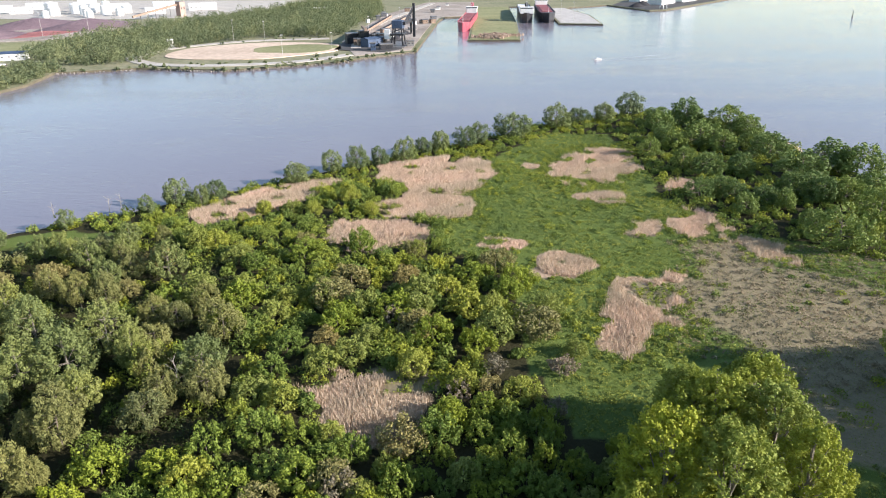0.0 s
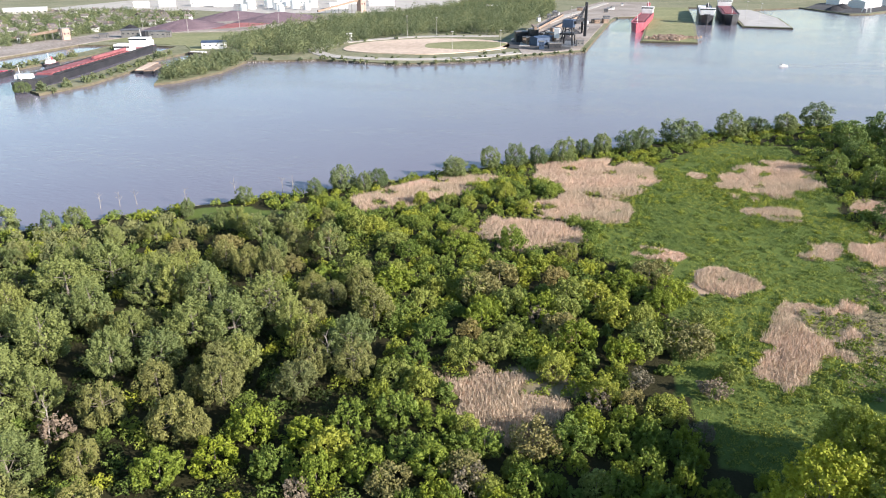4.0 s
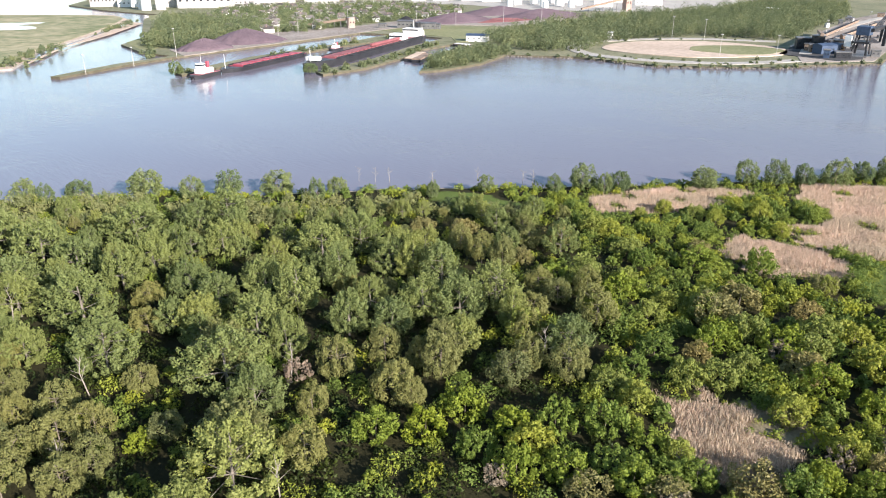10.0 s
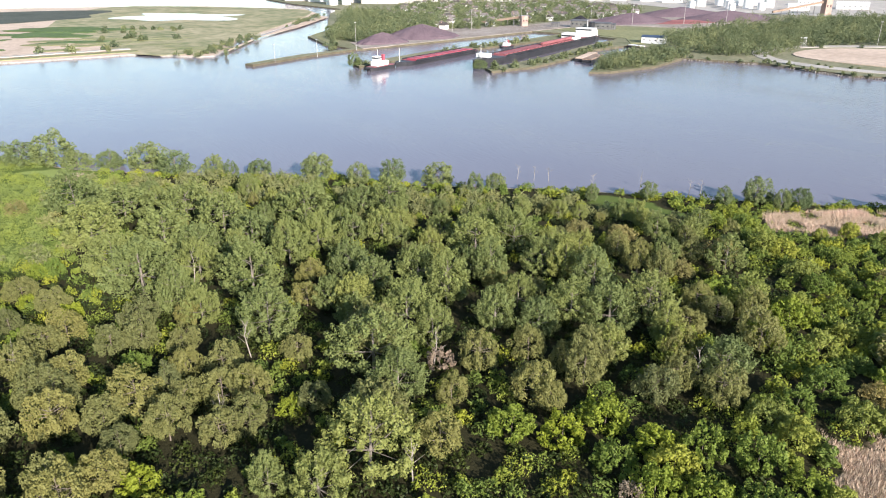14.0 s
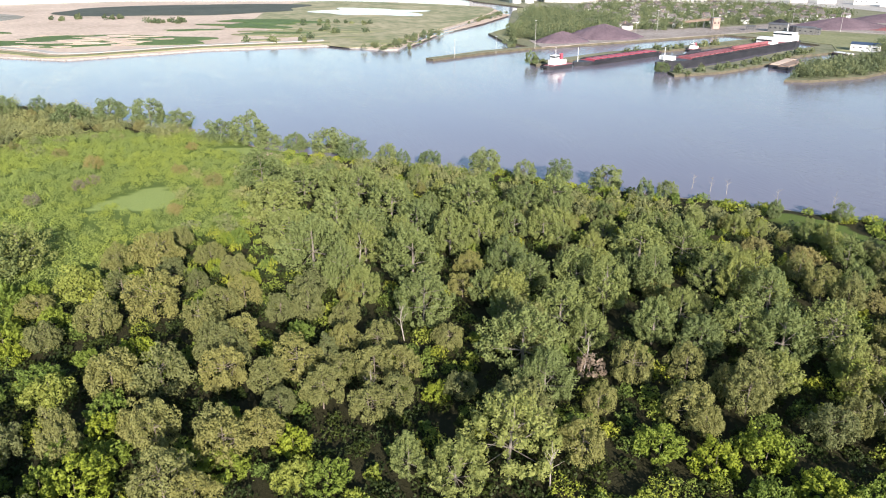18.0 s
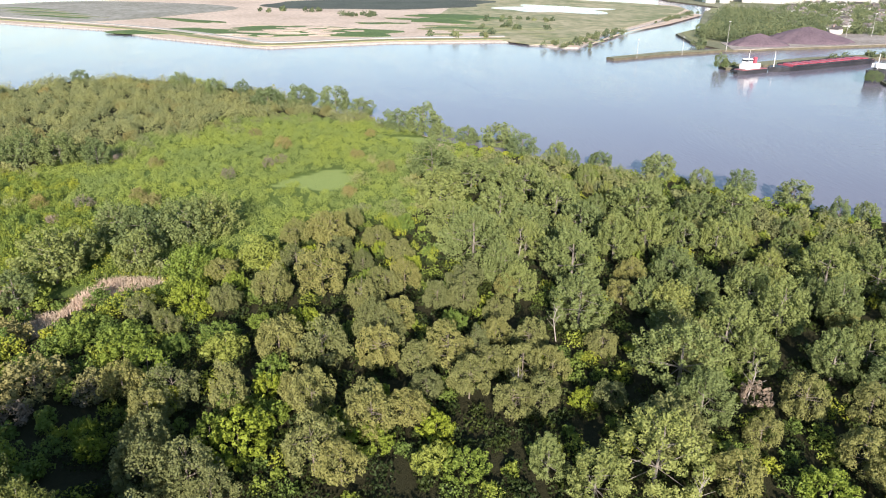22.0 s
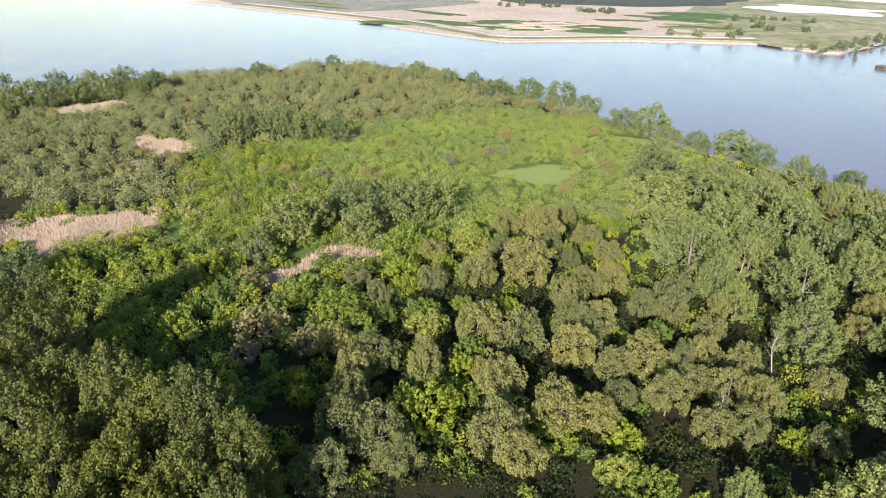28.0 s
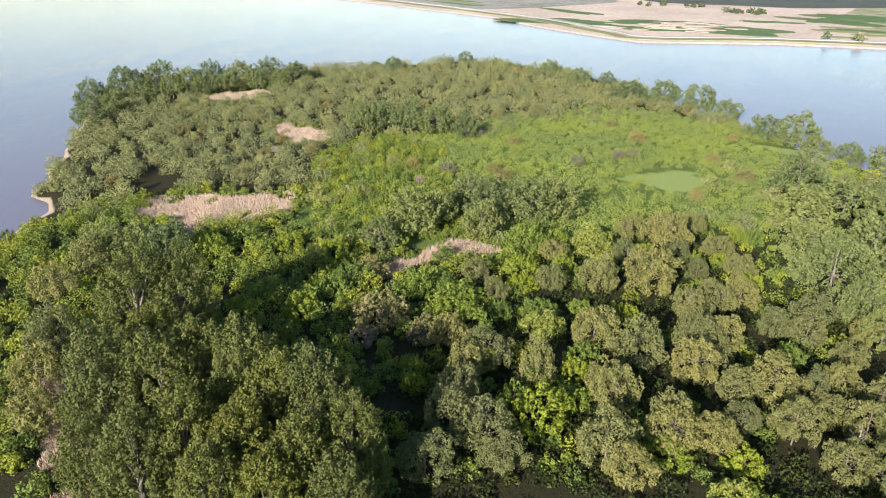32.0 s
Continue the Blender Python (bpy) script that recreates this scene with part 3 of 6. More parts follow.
def joined_crowns(name, places, width, height, n, size, material, label, category, gen, squat=0.75, tint=None, base=0.1, z=None, loose=0.5, up=0.0, per=12, crisp=0.42):
    """Many crowns as one mass of leaf tufts."""
    k = len(places)
    w = width * (0.6 + 0.8 * gen.random(k))
    h = height * (0.6 + 0.7 * gen.random(k)) * np.sqrt(w / width)
    z = ground_z(places[:, 0], places[:, 1]) if z is None else np.full(k, z)
    u = 1 - (np.arange(per) + 0.7 * gen.random((k, per))) / per
    a = gen.random((k, 1)) * 6.3 + np.arange(per) * 2.39996 + 0.7 * gen.random((k, per))
    r = np.sqrt(1 - u * u)
    d = np.stack([r * np.cos(a), r * np.sin(a), u], -1)
    grow = 0.62 + 0.42 * gen.random((k, per))
    rad = w[:, None] * (0.11 + 0.08 * gen.random((k, per)))
    half = np.minimum(rad * (0.7 + 0.8 * squat), h[:, None] * 0.4)
    side = w[:, None] * 0.40 * grow
    p = np.stack([places[:, :1] + d[..., 0] * side, places[:, 1:2] + d[..., 1] * side, z[:, None] + h[:, None] * (base + 0.12) + u * grow * (h * (0.88 - base))[:, None] - half * 0.6], -1)
    axis = unit(d * np.array((0.7, 0.7, 0.4)) + np.array((0, 0, 0.7)) + 0.25 * gen.normal(size=d.shape))
    which = np.repeat(np.arange(k * per), max(n // per, 1))
    v, soft = leaves_on(p.reshape(-1, 3), axis.reshape(-1, 3), half.ravel(), rad.ravel(), unit(d + np.array((0, 0, 0.35))).reshape(-1, 3), which, size, gen, loose, up, crisp)
    tv = gen.random(k) if tint is None else np.clip(tint + 0.28 * gen.normal(size=k), 0, 1)
    me = array_mesh(name, v, 3, material, np.repeat(tv[which // per], 3), soft)
    return tagged(new(name, me), label, category, "", "stuff")


def tree_kind(name, label, category, count, width, height, base, tufts, n, size, material, bark, seed, long=2.4, thick=0.6, trunk=0.3, group="", upright=0.7, pointed=0.2, split=False, loose=0.5, boughs=7):
    """Templates of one kind of tree: trunk, crown and limbs, with the crown's width."""
    gen = np.random.default_rng(seed)
    out = []
    for i in range(count):
        w, h = width * (0.9 + 0.2 * gen.random()), height * (0.88 + 0.24 * gen.random())
        p, axis, half, rad, way = crown_tufts(w, h, base * h, tufts, gen, long, thick, upright, pointed, boughs)
        which = gen.choice(tufts, n, p=rad * half / np.sum(rad * half))
        v, soft = leaves_on(p, axis, half, rad, way, which, size, gen, loose)
        crown = array_mesh("crown", v, 3, material, None, soft)
        lean = gen.normal() * 0.4
        limbs = []
        if split:
            for row in p[1::max(tufts // 22, 1)]:
                bm = rod_bm((lean * 0.2, 0, min(row[2] * 0.5, h * 0.55)), row, trunk * 0.4, trunk * 0.08, 5)
                me = bpy.data.meshes.new("limb")
                bm.to_mesh(me)
                bm.free()
                me.materials.append(bark)
                limbs.append(me)
        ends = [] if split or category == "bush" else p[::max(tufts // 14, 1)]
        out.append((name, label, category, group, limbs_mesh("trunk", h, trunk, ends, bark, lean), crown, limbs, width))
    return out


taken = []


def plant(kind, x, y, wide, turn, stretch=1.0, z=None, label=""):
    """A tree with a crown of that width."""
    name, said, category, group, trunk, crown, limbs, width = kind
    z = float(ground_z(np.array([x]), np.array([y]))[0]) if z is None else z
    size = wide / width
    ob = thing(name, pose(x, y, z - 0.1, 0, 0, turn) @ Matrix.Diagonal((size, size, size ** 0.7 * stretch, 1)), label or said, category, group)
    for key, me in (("trunk", trunk), ("crown", crown), *(("limb", me) for me in limbs)):
        new(key, me).parent = ob
    taken.append((x, y, wide))
    return ob


def free_of(spots, own, share=0.40):
    """The spots that keep clear of the crowns that stand already."""
    t = np.array(taken)
    d = np.hypot(spots[:, None, 0] - t[None, :, 0], spots[:, None, 1] - t[None, :, 1])
    return spots[(d > share * t[None, :, 2] + own).all(1)]


COTTON_SAID, COTTONS = "tall cottonwood with silvery green spring leaves", "cottonwoods of the island"
COTTON = tree_kind("cottonwood_tree", COTTON_SAID, "tree", 6, 13.0, 13.5, 0.0, 130, 9400, 0.31, M_COTTON, M_PALEBARK, 11, 2.5, 0.68, 0.24, COTTONS, 0.9, 0.25)
COTTON_DEEP = tree_kind("cottonwood_tree", "blue-green cottonwood standing above the scrub", "tree", 4, 13.0, 11.0, 0.02, 90, 5200, 0.42, M_DEEP, M_PALEBARK, 22, 2.3, 0.85, 0.22, COTTONS, 0.9, 0.15)
COTTON_FAR = tree_kind("cottonwood_tree", COTTON_SAID, "tree", 4, 13.0, 12.0, 0.05, 90, 5200, 0.42, M_COTTON, M_PALEBARK, 18, 2.5, 0.8, 0.24, COTTONS, 0.9, 0.2)
TALL = tree_kind("tall_cottonwood", "very tall full cottonwood with fresh green leaves", "tree", 4, 14.0, 20.5, 0.04, 340, 24000, 0.30, M_TALL, M_PALEBARK, 16, 2.3, 0.7, 0.42, "tall cottonwood clumps", 1.0, 0.15, True)
TALL_FRESH = tree_kind("tall_cottonwood", "very tall cottonwood in bright yellow-green young leaf", "tree", 3, 14.0, 19.0, 0.04, 400, 26000, 0.29, M_FRESH, M_PALEBARK, 19, 1.7, 0.62, 0.42, "tall cottonwood clumps", 0.8, 0.25, True)
WILLOW = tree_kind("willow_tree", "rounded willow with pale olive green foliage", "tree", 8, 10.0, 8.2, 0.10, 60, 6600, 0.27, M_WILLOW, M_BARK, 12, 1.5, 0.9, 0.16, "willows of the island", 0.45, 0.05, False, 0.6, 9)
SHORE_TREE = tree_kind("shore_tree", "full leafy poplar standing at the water's edge", "tree", 6, 12.0, 9.6, -0.04, 90, 5600, 0.40, M_SHORE, M_BARK, 13, 1.8, 1.0, 0.18, "trees along the shore", 0.5, -0.1)
BUSH = tree_kind("bush", "lush bright green bush among dense undergrowth", "bush", 8, 7.0, 4.4, 0.0, 62, 3600, 0.26, M_BUSH, M_BARK, 14, 1.3, 0.5, 0.07, "green bushes of the island", 0.8, 0.1)
DARK_TREE = tree_kind("leafy_tree", "full leafy green tree on the island's edge", "tree", 5, 12.0, 9.0, 0.0, 70, 3600, 0.46, M_EDGE, M_BARK, 15, 2.0, 0.95, 0.18, "trees on the eastern edge", 0.6, 0.1)
LIME_BUSH = tree_kind("young_willow", "round young willow bush in light yellow-green leaf", "bush", 6, 7.0, 4.8, 0.0, 50, 3800, 0.26, M_LIME, M_BARK, 24, 1.2, 0.7, 0.08, "young willows of the island", 0.5, 0.05)
BARE = tree_kind("bare_shrub", "leafless grey-brown shrub with fine twigs", "bush", 3, 5.5, 4.5, 0.05, 30, 1300, 0.30, M_TWIG, M_BARK, 17, 1.4, 0.5, 0.1, "bare shrubs of the island", 0.8, 0.1, False, 1.2)
RUSSET = tree_kind("russet_shrub", "brownish olive shrub just coming into leaf", "bush", 4, 7.0, 4.6, 0.05, 36, 2600, 0.30, M_RUSSET, M_BARK, 23, 1.5, 0.75, 0.1, "russet shrubs of the island", 0.6, 0.1, False, 0.7)

CLEAR = (REEDS, REEDS_WEST, LAWNS, SANDS)
gen = np.random.default_rng(21)

# where the trees stand that can be told apart: x, y and the crown's width
COTTON_NEAR = [(-69, 131, 10.7), (-79, 140, 12.8), (-74, 116, 11.5), (-82, 128, 13.6), (-96, 141, 13.6), (-90, 124, 12.3), (-106, 142, 12.4), (-113, 141, 11), (-92, 114, 11.9), (-130, 148, 14.4), (-100, 108, 12.7), (-133, 135, 15.5), (-118, 110, 13.6), (-106, 94, 10.3), (-132, 112, 13.7), (-114, 93, 16), (-182, 142, 14.6), (-106, 77, 18.2), (-188, 135, 11.7), (-81, 57, 17), (-148, 101, 12.5), (-168, 104, 13.6), (-194, 116, 17.2), (-80, 46, 10.6), (-166, 93, 13.1), (-134, 68, 13.5), (-185, 92, 14.1), (-156, 76, 16.7)]
COTTON_WEST = [(-87, 41, 8.3), (-198, 89, 14.7), (-188, 75, 13.9), (-221, 87, 16), (-195, 69, 17.6), (-176, 55, 20.8), (-232, 71, 18.4), (-190, 53, 15.3), (-214, 55, 18.7), (-250, 61, 17.2), (-211, -16, 16.2), (-205, -23, 16.7), (-205, -34, 17.7), (-189, -35, 13.2), (-212, -42, 14.7), (-297, -64, 12.5), (-305, -79, 19.4), (-196, -51, 13.8), (-188, -55, 18.5), (-308, -93, 18.5), (-311, -108, 18.9), (-175, -61, 11.2), (-309, -118, 16.3), (-152, -114, 14.7), (-153, -125, 15.3), (-125, -103, 11.4), (-148, -132, 15.3)]
WILLOW_EAST = [(-53, 143, 11), (-61, 156, 8.2), (-49, 119, 9.7), (-66, 149, 8.7), (-72, 150, 8.9), (-58, 117, 8.6), (-64, 128, 9.8), (-59, 111, 10.7), (-88, 160, 8.8), (-95, 160, 9.7), (-106, 166, 10.2), (-74, 110, 9.9), (-72, 105, 9.7), (-106, 149, 9.6), (-78, 106, 7.4), (-71, 93, 8), (-75, 93, 10.9), (-86, 104, 8.9), (-90, 93, 9.7), (-85, 80, 6.8), (-76, 69, 9.3), (-87, 64, 14), (-112, 82, 15.4), (-120, 67, 8.3)]
WILLOW_MIDDLE = [(-114, 53, 8.2), (-104, 47, 7.6), (-124, 52, 8.8), (-115, 47, 8.8), (-104, 41, 8.6), (-140, 50, 8.1), (-129, 46, 7.5), (-119, 41, 9.4), (-124, 40, 7.3), (-112, 35, 9), (-148, 44, 9.7), (-124, 34, 10.8), (-150, 38, 8.3), (-114, 27, 7.8), (-122, 27, 9.3), (-107, 22, 9.6), (-141, 26, 11.1), (-136, 23, 10), (-127, 20, 10.2), (-139, 20, 9), (-105, 15, 9.9), (-153, 21, 10.4), (-110, 15, 9.2), (-195, 17, 16)]
WILLOW_WEST = [(-94, 8, 8.7), (-166, 12, 15.4), (-131, 9, 12.8), (-113, 5, 9.8), (-98, 4, 12), (-119, 3, 10.2), (-163, 0, 11.5), (-137, 0, 13.2), (-119, -10, 9.1), (-93, -12, 8.7), (-99, -16, 13.1), (-123, -20, 10.6), (-118, -24, 9.1), (-108, -23, 10.8), (-101, -23, 12.3), (-129, -30, 9.8), (-89, -24, 10.5), (-143, -131, 11.7), (-127, -128, 12.6), (-107, -112, 11.1), (-94, -103, 10.3), (-84, -94, 10.7)]
BUSH_EAST = [(28, 136, 6.5), (24, 155, 8.6), (14, 119, 8.2), (18, 171, 10.7), (15, 165, 8.9), (11, 144, 10.7), (10, 155, 8.5), (7, 115, 6.8), (6, 139, 9.1), (7, 176, 12.5), (4, 156, 12.7), (3, 123, 7.1), (-1, 166, 10.4), (-2, 106, 8.7), (-4, 142, 10.5), (-8, 163, 10.3), (-8, 155, 9.9), (-10, 193, 5.9), (-8, 129, 8.6), (-14, 154, 11.3), (-9, 93, 8), (-27, 229, 6.9), (-19, 142, 8), (-27, 196, 10.4), (-22, 156, 10), (-36, 241, 8.3), (-22, 134, 8.9)]
BUSH_NORTH = [(-18, 102, 7.4), (-27, 153, 9.9), (-27, 148, 9.6), (-33, 162, 10.4), (-47, 229, 7), (-28, 131, 8.8), (-22, 100, 9.4), (-43, 190, 10.2), (-55, 231, 8.1), (-41, 162, 9), (-27, 106, 7.7), (-37, 138, 9.3), (-26, 94, 9.3), (-65, 232, 7.2), (-44, 153, 8.7), (-34, 117, 9.4), (-38, 127, 7.5), (-56, 184, 8.4), (-30, 96, 9.4), (-70, 222, 6), (-55, 167, 9.4), (-63, 190, 10.5), (-54, 162, 12.2), (-40, 119, 8.5), (-36, 106, 8.9), (-73, 201, 11.1), (-55, 149, 10)]
BUSH_MIDDLE = [(-78, 200, 11.1), (-66, 166, 9.5), (-37, 91, 9.3), (-66, 159, 9.2), (-44, 102, 8.9), (-72, 160, 9.3), (-45, 94, 9.6), (-65, 129, 10.7), (-44, 87, 8.2), (-50, 96, 9.8), (-53, 88, 8.4), (-61, 97, 10.2), (-104, 153, 9.8), (-63, 87, 8.7), (-71, 82, 9.8), (-91, 28, 7.9), (-139, 39, 6.6), (-102, 26, 7.3), (-94, 23, 7), (-116, 17, 6.7), (-102, 14, 8.2), (-106, 9, 6.3), (-149, 6, 8.1), (-128, -2, 8.4), (-187, -3, 14.6), (-123, -3, 7), (-114, -3, 8.9)]
BUSH_WEST = [(-190, -14, 9.9), (-106, -8, 11.6), (-118, -9, 7.9), (-139, -11, 10.2), (-146, -12, 9.2), (-184, -21, 12.8), (-110, -13, 7.5), (-160, -19, 8.6), (-168, -20, 10.5), (-123, -22, 9.4), (-134, -26, 10.1), (-149, -32, 12.4), (-142, -32, 10.6), (-152, -36, 8.3), (-151, -44, 9.8), (-181, -60, 9.9), (-143, -51, 9.5), (-177, -71, 7.4), (-152, -61, 11.6), (-146, -63, 9.9), (-165, -72, 11), (-161, -74, 9.3), (-133, -66, 10.8), (-170, -87, 9.9), (-171, -102, 12), (-158, -105, 11.5), (-150, -106, 9.6)]
RUSSET_SPOTS = [(21, 146, 12.2), (13, 183, 11.3), (8, 121, 5.9), (-8, 146, 10.8), (-9, 104, 9.6), (-27, 173, 10.9), (-30, 161, 11.8), (-20, 94, 9.1), (-32, 88, 8), (-84, 188, 10.7), (-86, 168, 6.6), (-111, 176, 10.8), (-124, 171, 9.1), (-131, -35, 10), (-134, -47, 14.3), (-157, -58, 10.4)]
TALL_SPOTS = [(55, 86, 13.2), (54, 96, 21.3), (54, 107, 15.9), (41, 82, 19), (45, 99, 25.4), (43, 107, 13.2), (33, 86, 19), (27, 80, 10.8), (-81, -33, 12.4), (-71, -31, 11.6), (-85, -40, 13.9), (-74, -38, 12.9), (-86, -47, 14.4), (-68, -40, 12.5), (-88, -55, 14.9), (-75, -48, 13.5), (-92, -65, 14.8), (-68, -49, 13), (-113, -83, 15.1), (-76, -58, 14.1), (-85, -68, 15.5), (-97, -78, 14.8), (-109, -90, 17.7), (-71, -63, 13.2), (-83, -78, 16), (-72, -72, 10.9)]
SHORE_NORTH = [(101, 392, 16.6), (84, 378, 14), (69, 374, 11.9), (56, 364, 15.8), (32, 345, 20.6), (14, 331, 11.5), (8, 322, 11.2), (-4, 318, 10), (-12, 314, 8.4), (-20, 300, 11.5), (-30, 293, 8.8), (-39, 288, 10.2), (-49, 282, 9.6), (-61, 268, 12), (-88, 250, 9.3)]
SHORE_MIDDLE = [(-91, 243, 6.1), (-100, 243, 11), (-107, 233, 6.4), (-129, 219, 6.4), (-142, 203, 5.8), (-177, 190, 7.4), (-176, 178, 7.1), (-197, 178, 13.7), (-211, 167, 10.8), (-215, 153, 9.3), (-234, 147, 15.2), (-258, 134, 10.6), (-258, 122, 6.2), (-265, 118, 9.6), (-280, 108, 14.4)]
SHORE_WEST = [(-302, 106, 18.9), (-311, 93, 13.3), (-323, 83, 12), (-330, 76, 19.4), (-335, 65, 16.8), (-379, 53, 15.6), (-388, 40, 19.1), (-405, 23, 19.8), (-413, 5, 20.2), (-444, -10, 9.4), (-453, -26, 13.3), (-486, -48, 12.7), (-519, -114, 12.1), (-476, -156, 14.7), (-484, -171, 6.7)]
EAST_TREES = [(144, 222, 13.3), (154, 246, 17), (163, 272, 21.1), (120, 201, 19), (142, 240, 14), (134, 240, 11.5), (156, 280, 21.3), (119, 216, 10.5), (131, 246, 14), (139, 268, 20.2), (125, 247, 11.6), (118, 234, 9.3), (114, 240, 10.7), (141, 302, 16.6), (103, 231, 10.3), (140, 314, 14.2), (146, 342, 18.4), (118, 277, 12.6), (105, 247, 9), (101, 251, 9.1), (142, 355, 18.9), (123, 309, 16.5), (105, 277, 14.8), (92, 247, 10.7), (116, 320, 19.7), (98, 286, 10.6), (123, 362, 22), (104, 315, 13.7), (102, 326, 11.9), (105, 349, 18.1), (89, 305, 10.6)]
FAR_END_TREES = [(-427, -207, 17.4), (-402, -205, 13.2), (-424, -224, 19.5), (-394, -217, 14.7), (-415, -238, 19.5), (-382, -229, 14.5), (-402, -251, 19.3), (-371, -239, 15.8), (-386, -260, 19), (-360, -252, 16.1), (-383, -277, 23.1), (-349, -263, 16), (-371, -290, 23), (-318, -259, 14.8), (-330, -280, 19.4), (-292, -254, 15.9)]
# trees whose shade falls on the flats
SHADE_TREES = [(98 + 9 * k % 27, 70 + 9 * k, 17) for k in range(7)] + [(124 + 7 * k % 14, 76 + 9.5 * k, 17) for k in range(6)] + [(146, 92 + 9 * k, 17) for k in range(5)]
for i, (x, y, w) in enumerate(TALL_SPOTS + SHADE_TREES):
    kind = TALL_FRESH if 0 < x < 100 else TALL
    plant(kind[i % len(kind)], x, y, min(w, 17), i * 77, 1.15 if x < 0 else 1.0)
for i, (x, y, w) in enumerate(COTTON_NEAR + COTTON_WEST):
    kind = COTTON_DEEP if y < 0 or x < -195 and y < 45 else COTTON if math.hypot(x, y) < 200 else COTTON_FAR
    plant(kind[i % len(kind)], x, y, min(w, 18) * (1.05 if math.hypot(x, y) > 150 else 0.95), i * 77)
for i, (x, y, w) in enumerate(WILLOW_EAST + WILLOW_MIDDLE + WILLOW_WEST):
    plant(WILLOW[i % 8], x, y, w * 0.95, i * 77, 1.05 + 0.35 * gen.random())
for i, (x, y, w) in enumerate(BUSH_EAST + BUSH_NORTH + BUSH_MIDDLE + BUSH_WEST):
    kind = LIME_BUSH if y > 118 and x < 40 and i % 5 < 3 or i % 6 == 0 else BUSH
    plant(kind[i % len(kind)], x, y, w, i * 77, 0.9 + 0.35 * gen.random())
for i, (x, y, w) in enumerate(RUSSET_SPOTS):
    plant(RUSSET[i % 4], x, y, w, i * 77)
for i, (x, y, w) in enumerate(SHORE_NORTH + SHORE_MIDDLE + SHORE_WEST):
    plant(SHORE_TREE[i % 6], x, y, w, i * 50, (1.0 if w < 12 else 0.85) + 0.2 * gen.random())
for i, (x, y, w) in enumerate(EAST_TREES):
    plant(DARK_TREE[i % 5], x, y, w, i * 50, 0.9 + 0.25 * gen.random())
for i, (x, y, w) in enumerate(FAR_END_TREES):
    plant(COTTON_DEEP[i % 4], x, y, w * 1.05, i * 50)

# the rest of the wood, thinner in its gaps
spots = free_of(scatter(WOOD, 9.6, gen, CLEAR), 4.6)
inland = shore_distance(ISLAND, spots[:, 0], spots[:, 1])
for i, (x, y) in enumerate(spots[(inland > 30) & (np.hypot(spots[:, 0], spots[:, 1]) > 115)]):
    near = min(1.0, 0.35 + 0.65 * float(shore_distance(ISLAND, np.array([x]), np.array([y]))[0]) / 75)
    kind = COTTON_FAR if math.hypot(x, y) > 190 else COTTON
    if i % 3 == 1:
        plant(WILLOW[i % 8], x, y, (6 + 4 * gen.random()) * near, gen.random() * 360)
    else:
        plant(kind[i % len(kind)], x, y, (8 + 5 * gen.random()) * near, gen.random() * 360)
spots = free_of(scatter(WILLOWS, 9.0, gen, CLEAR), 4.0)
for i, (x, y) in enumerate(spots[np.hypot(spots[:, 0], spots[:, 1]) > 112]):
    if i % 2:
        plant(WILLOW[i % 8], x, y, 6 + 4 * gen.random(), gen.random() * 360, 0.9 + 0.3 * gen.random())
    else:
        plant(BUSH[i % 8], x, y, 5 + 3 * gen.random(), gen.random() * 360, 0.9 + 0.4 * gen.random())
# thin dead trees at the water
for i, (x, y) in enumerate([(-180, 206), (-174, 209), (-169, 212), (-152, 218), (-140, 232), (-123, 238), (-120, 241)]):
    ob = thing("dead_tree", pose(x, y, 0.6, 0, 0, i * 70), "thin bleached dead tree at the waterline", "tree", "dead trees at the waterline")
    part("trunk", rod_bm((0, 0, -0.5), (0.4, 0.2, 5.6), 0.10, 0.03), M_DEAD, ob)
    for k in range(5):
        a = k * 2.4
        part("branch", rod_bm((0.2, 0.1, 1.8 + 0.7 * k), (0.2 + 1.5 * math.cos(a), 1.5 * math.sin(a), 3.2 + k * 0.6), 0.06, 0.025), M_DEAD, ob)
# reddish brown shrubs among the green ones
spots = np.concatenate([scatter(SCRUB, 40, gen, CLEAR), scatter(OLIVE, 34, gen, CLEAR), scatter([(-95, 205), (-52, 150), (-30, 40), (30, 60), (12, 140), (0, 222), (-60, 255)], 30, gen, CLEAR)])
for i, (x, y) in enumerate(spots):
    plant(RUSSET[i % 4], x, y, 4.5 + 3.5 * gen.random(), i * 50)


def snag(x, y, h, turn):
    """A bleached dead tree with a few crooked limbs."""
    ob = thing("dead_snag", pose(x, y, float(ground_z(np.array([x]), np.array([y]))[0]), 0, 0, turn), "bleached dead tree with crooked bare limbs", "tree", "dead snags in the woods")
    part("trunk", rod_bm((0, 0, -0.5), (0.9, 0.3, h * 0.62), 0.16, 0.10), M_DEAD, ob)
    part("trunk_top", rod_bm((0.9, 0.3, h * 0.60), (0.4, -0.3, h), 0.10, 0.03), M_DEAD, ob)
    for k in range(9):
        a, z = k * 2.4, h * (0.36 + 0.065 * k)
        r = 2.4 - 0.2 * k
        part("limb", rod_bm((0.6, 0.1, z), (0.6 + r * math.cos(a), r * math.sin(a), z + 1.7), 0.055, 0.015), M_DEAD, ob)


for i, (x, y, h) in enumerate([(-57, 122, 9), (-98, 87, 9), (-73, 60, 8), (-128, 60, 9), (-108, 44, 8), (-84, 150, 8), (-170, 66, 11), (-155, 20, 7.5), (-116, 108, 11)]):
    snag(x, y, h, i * 70)
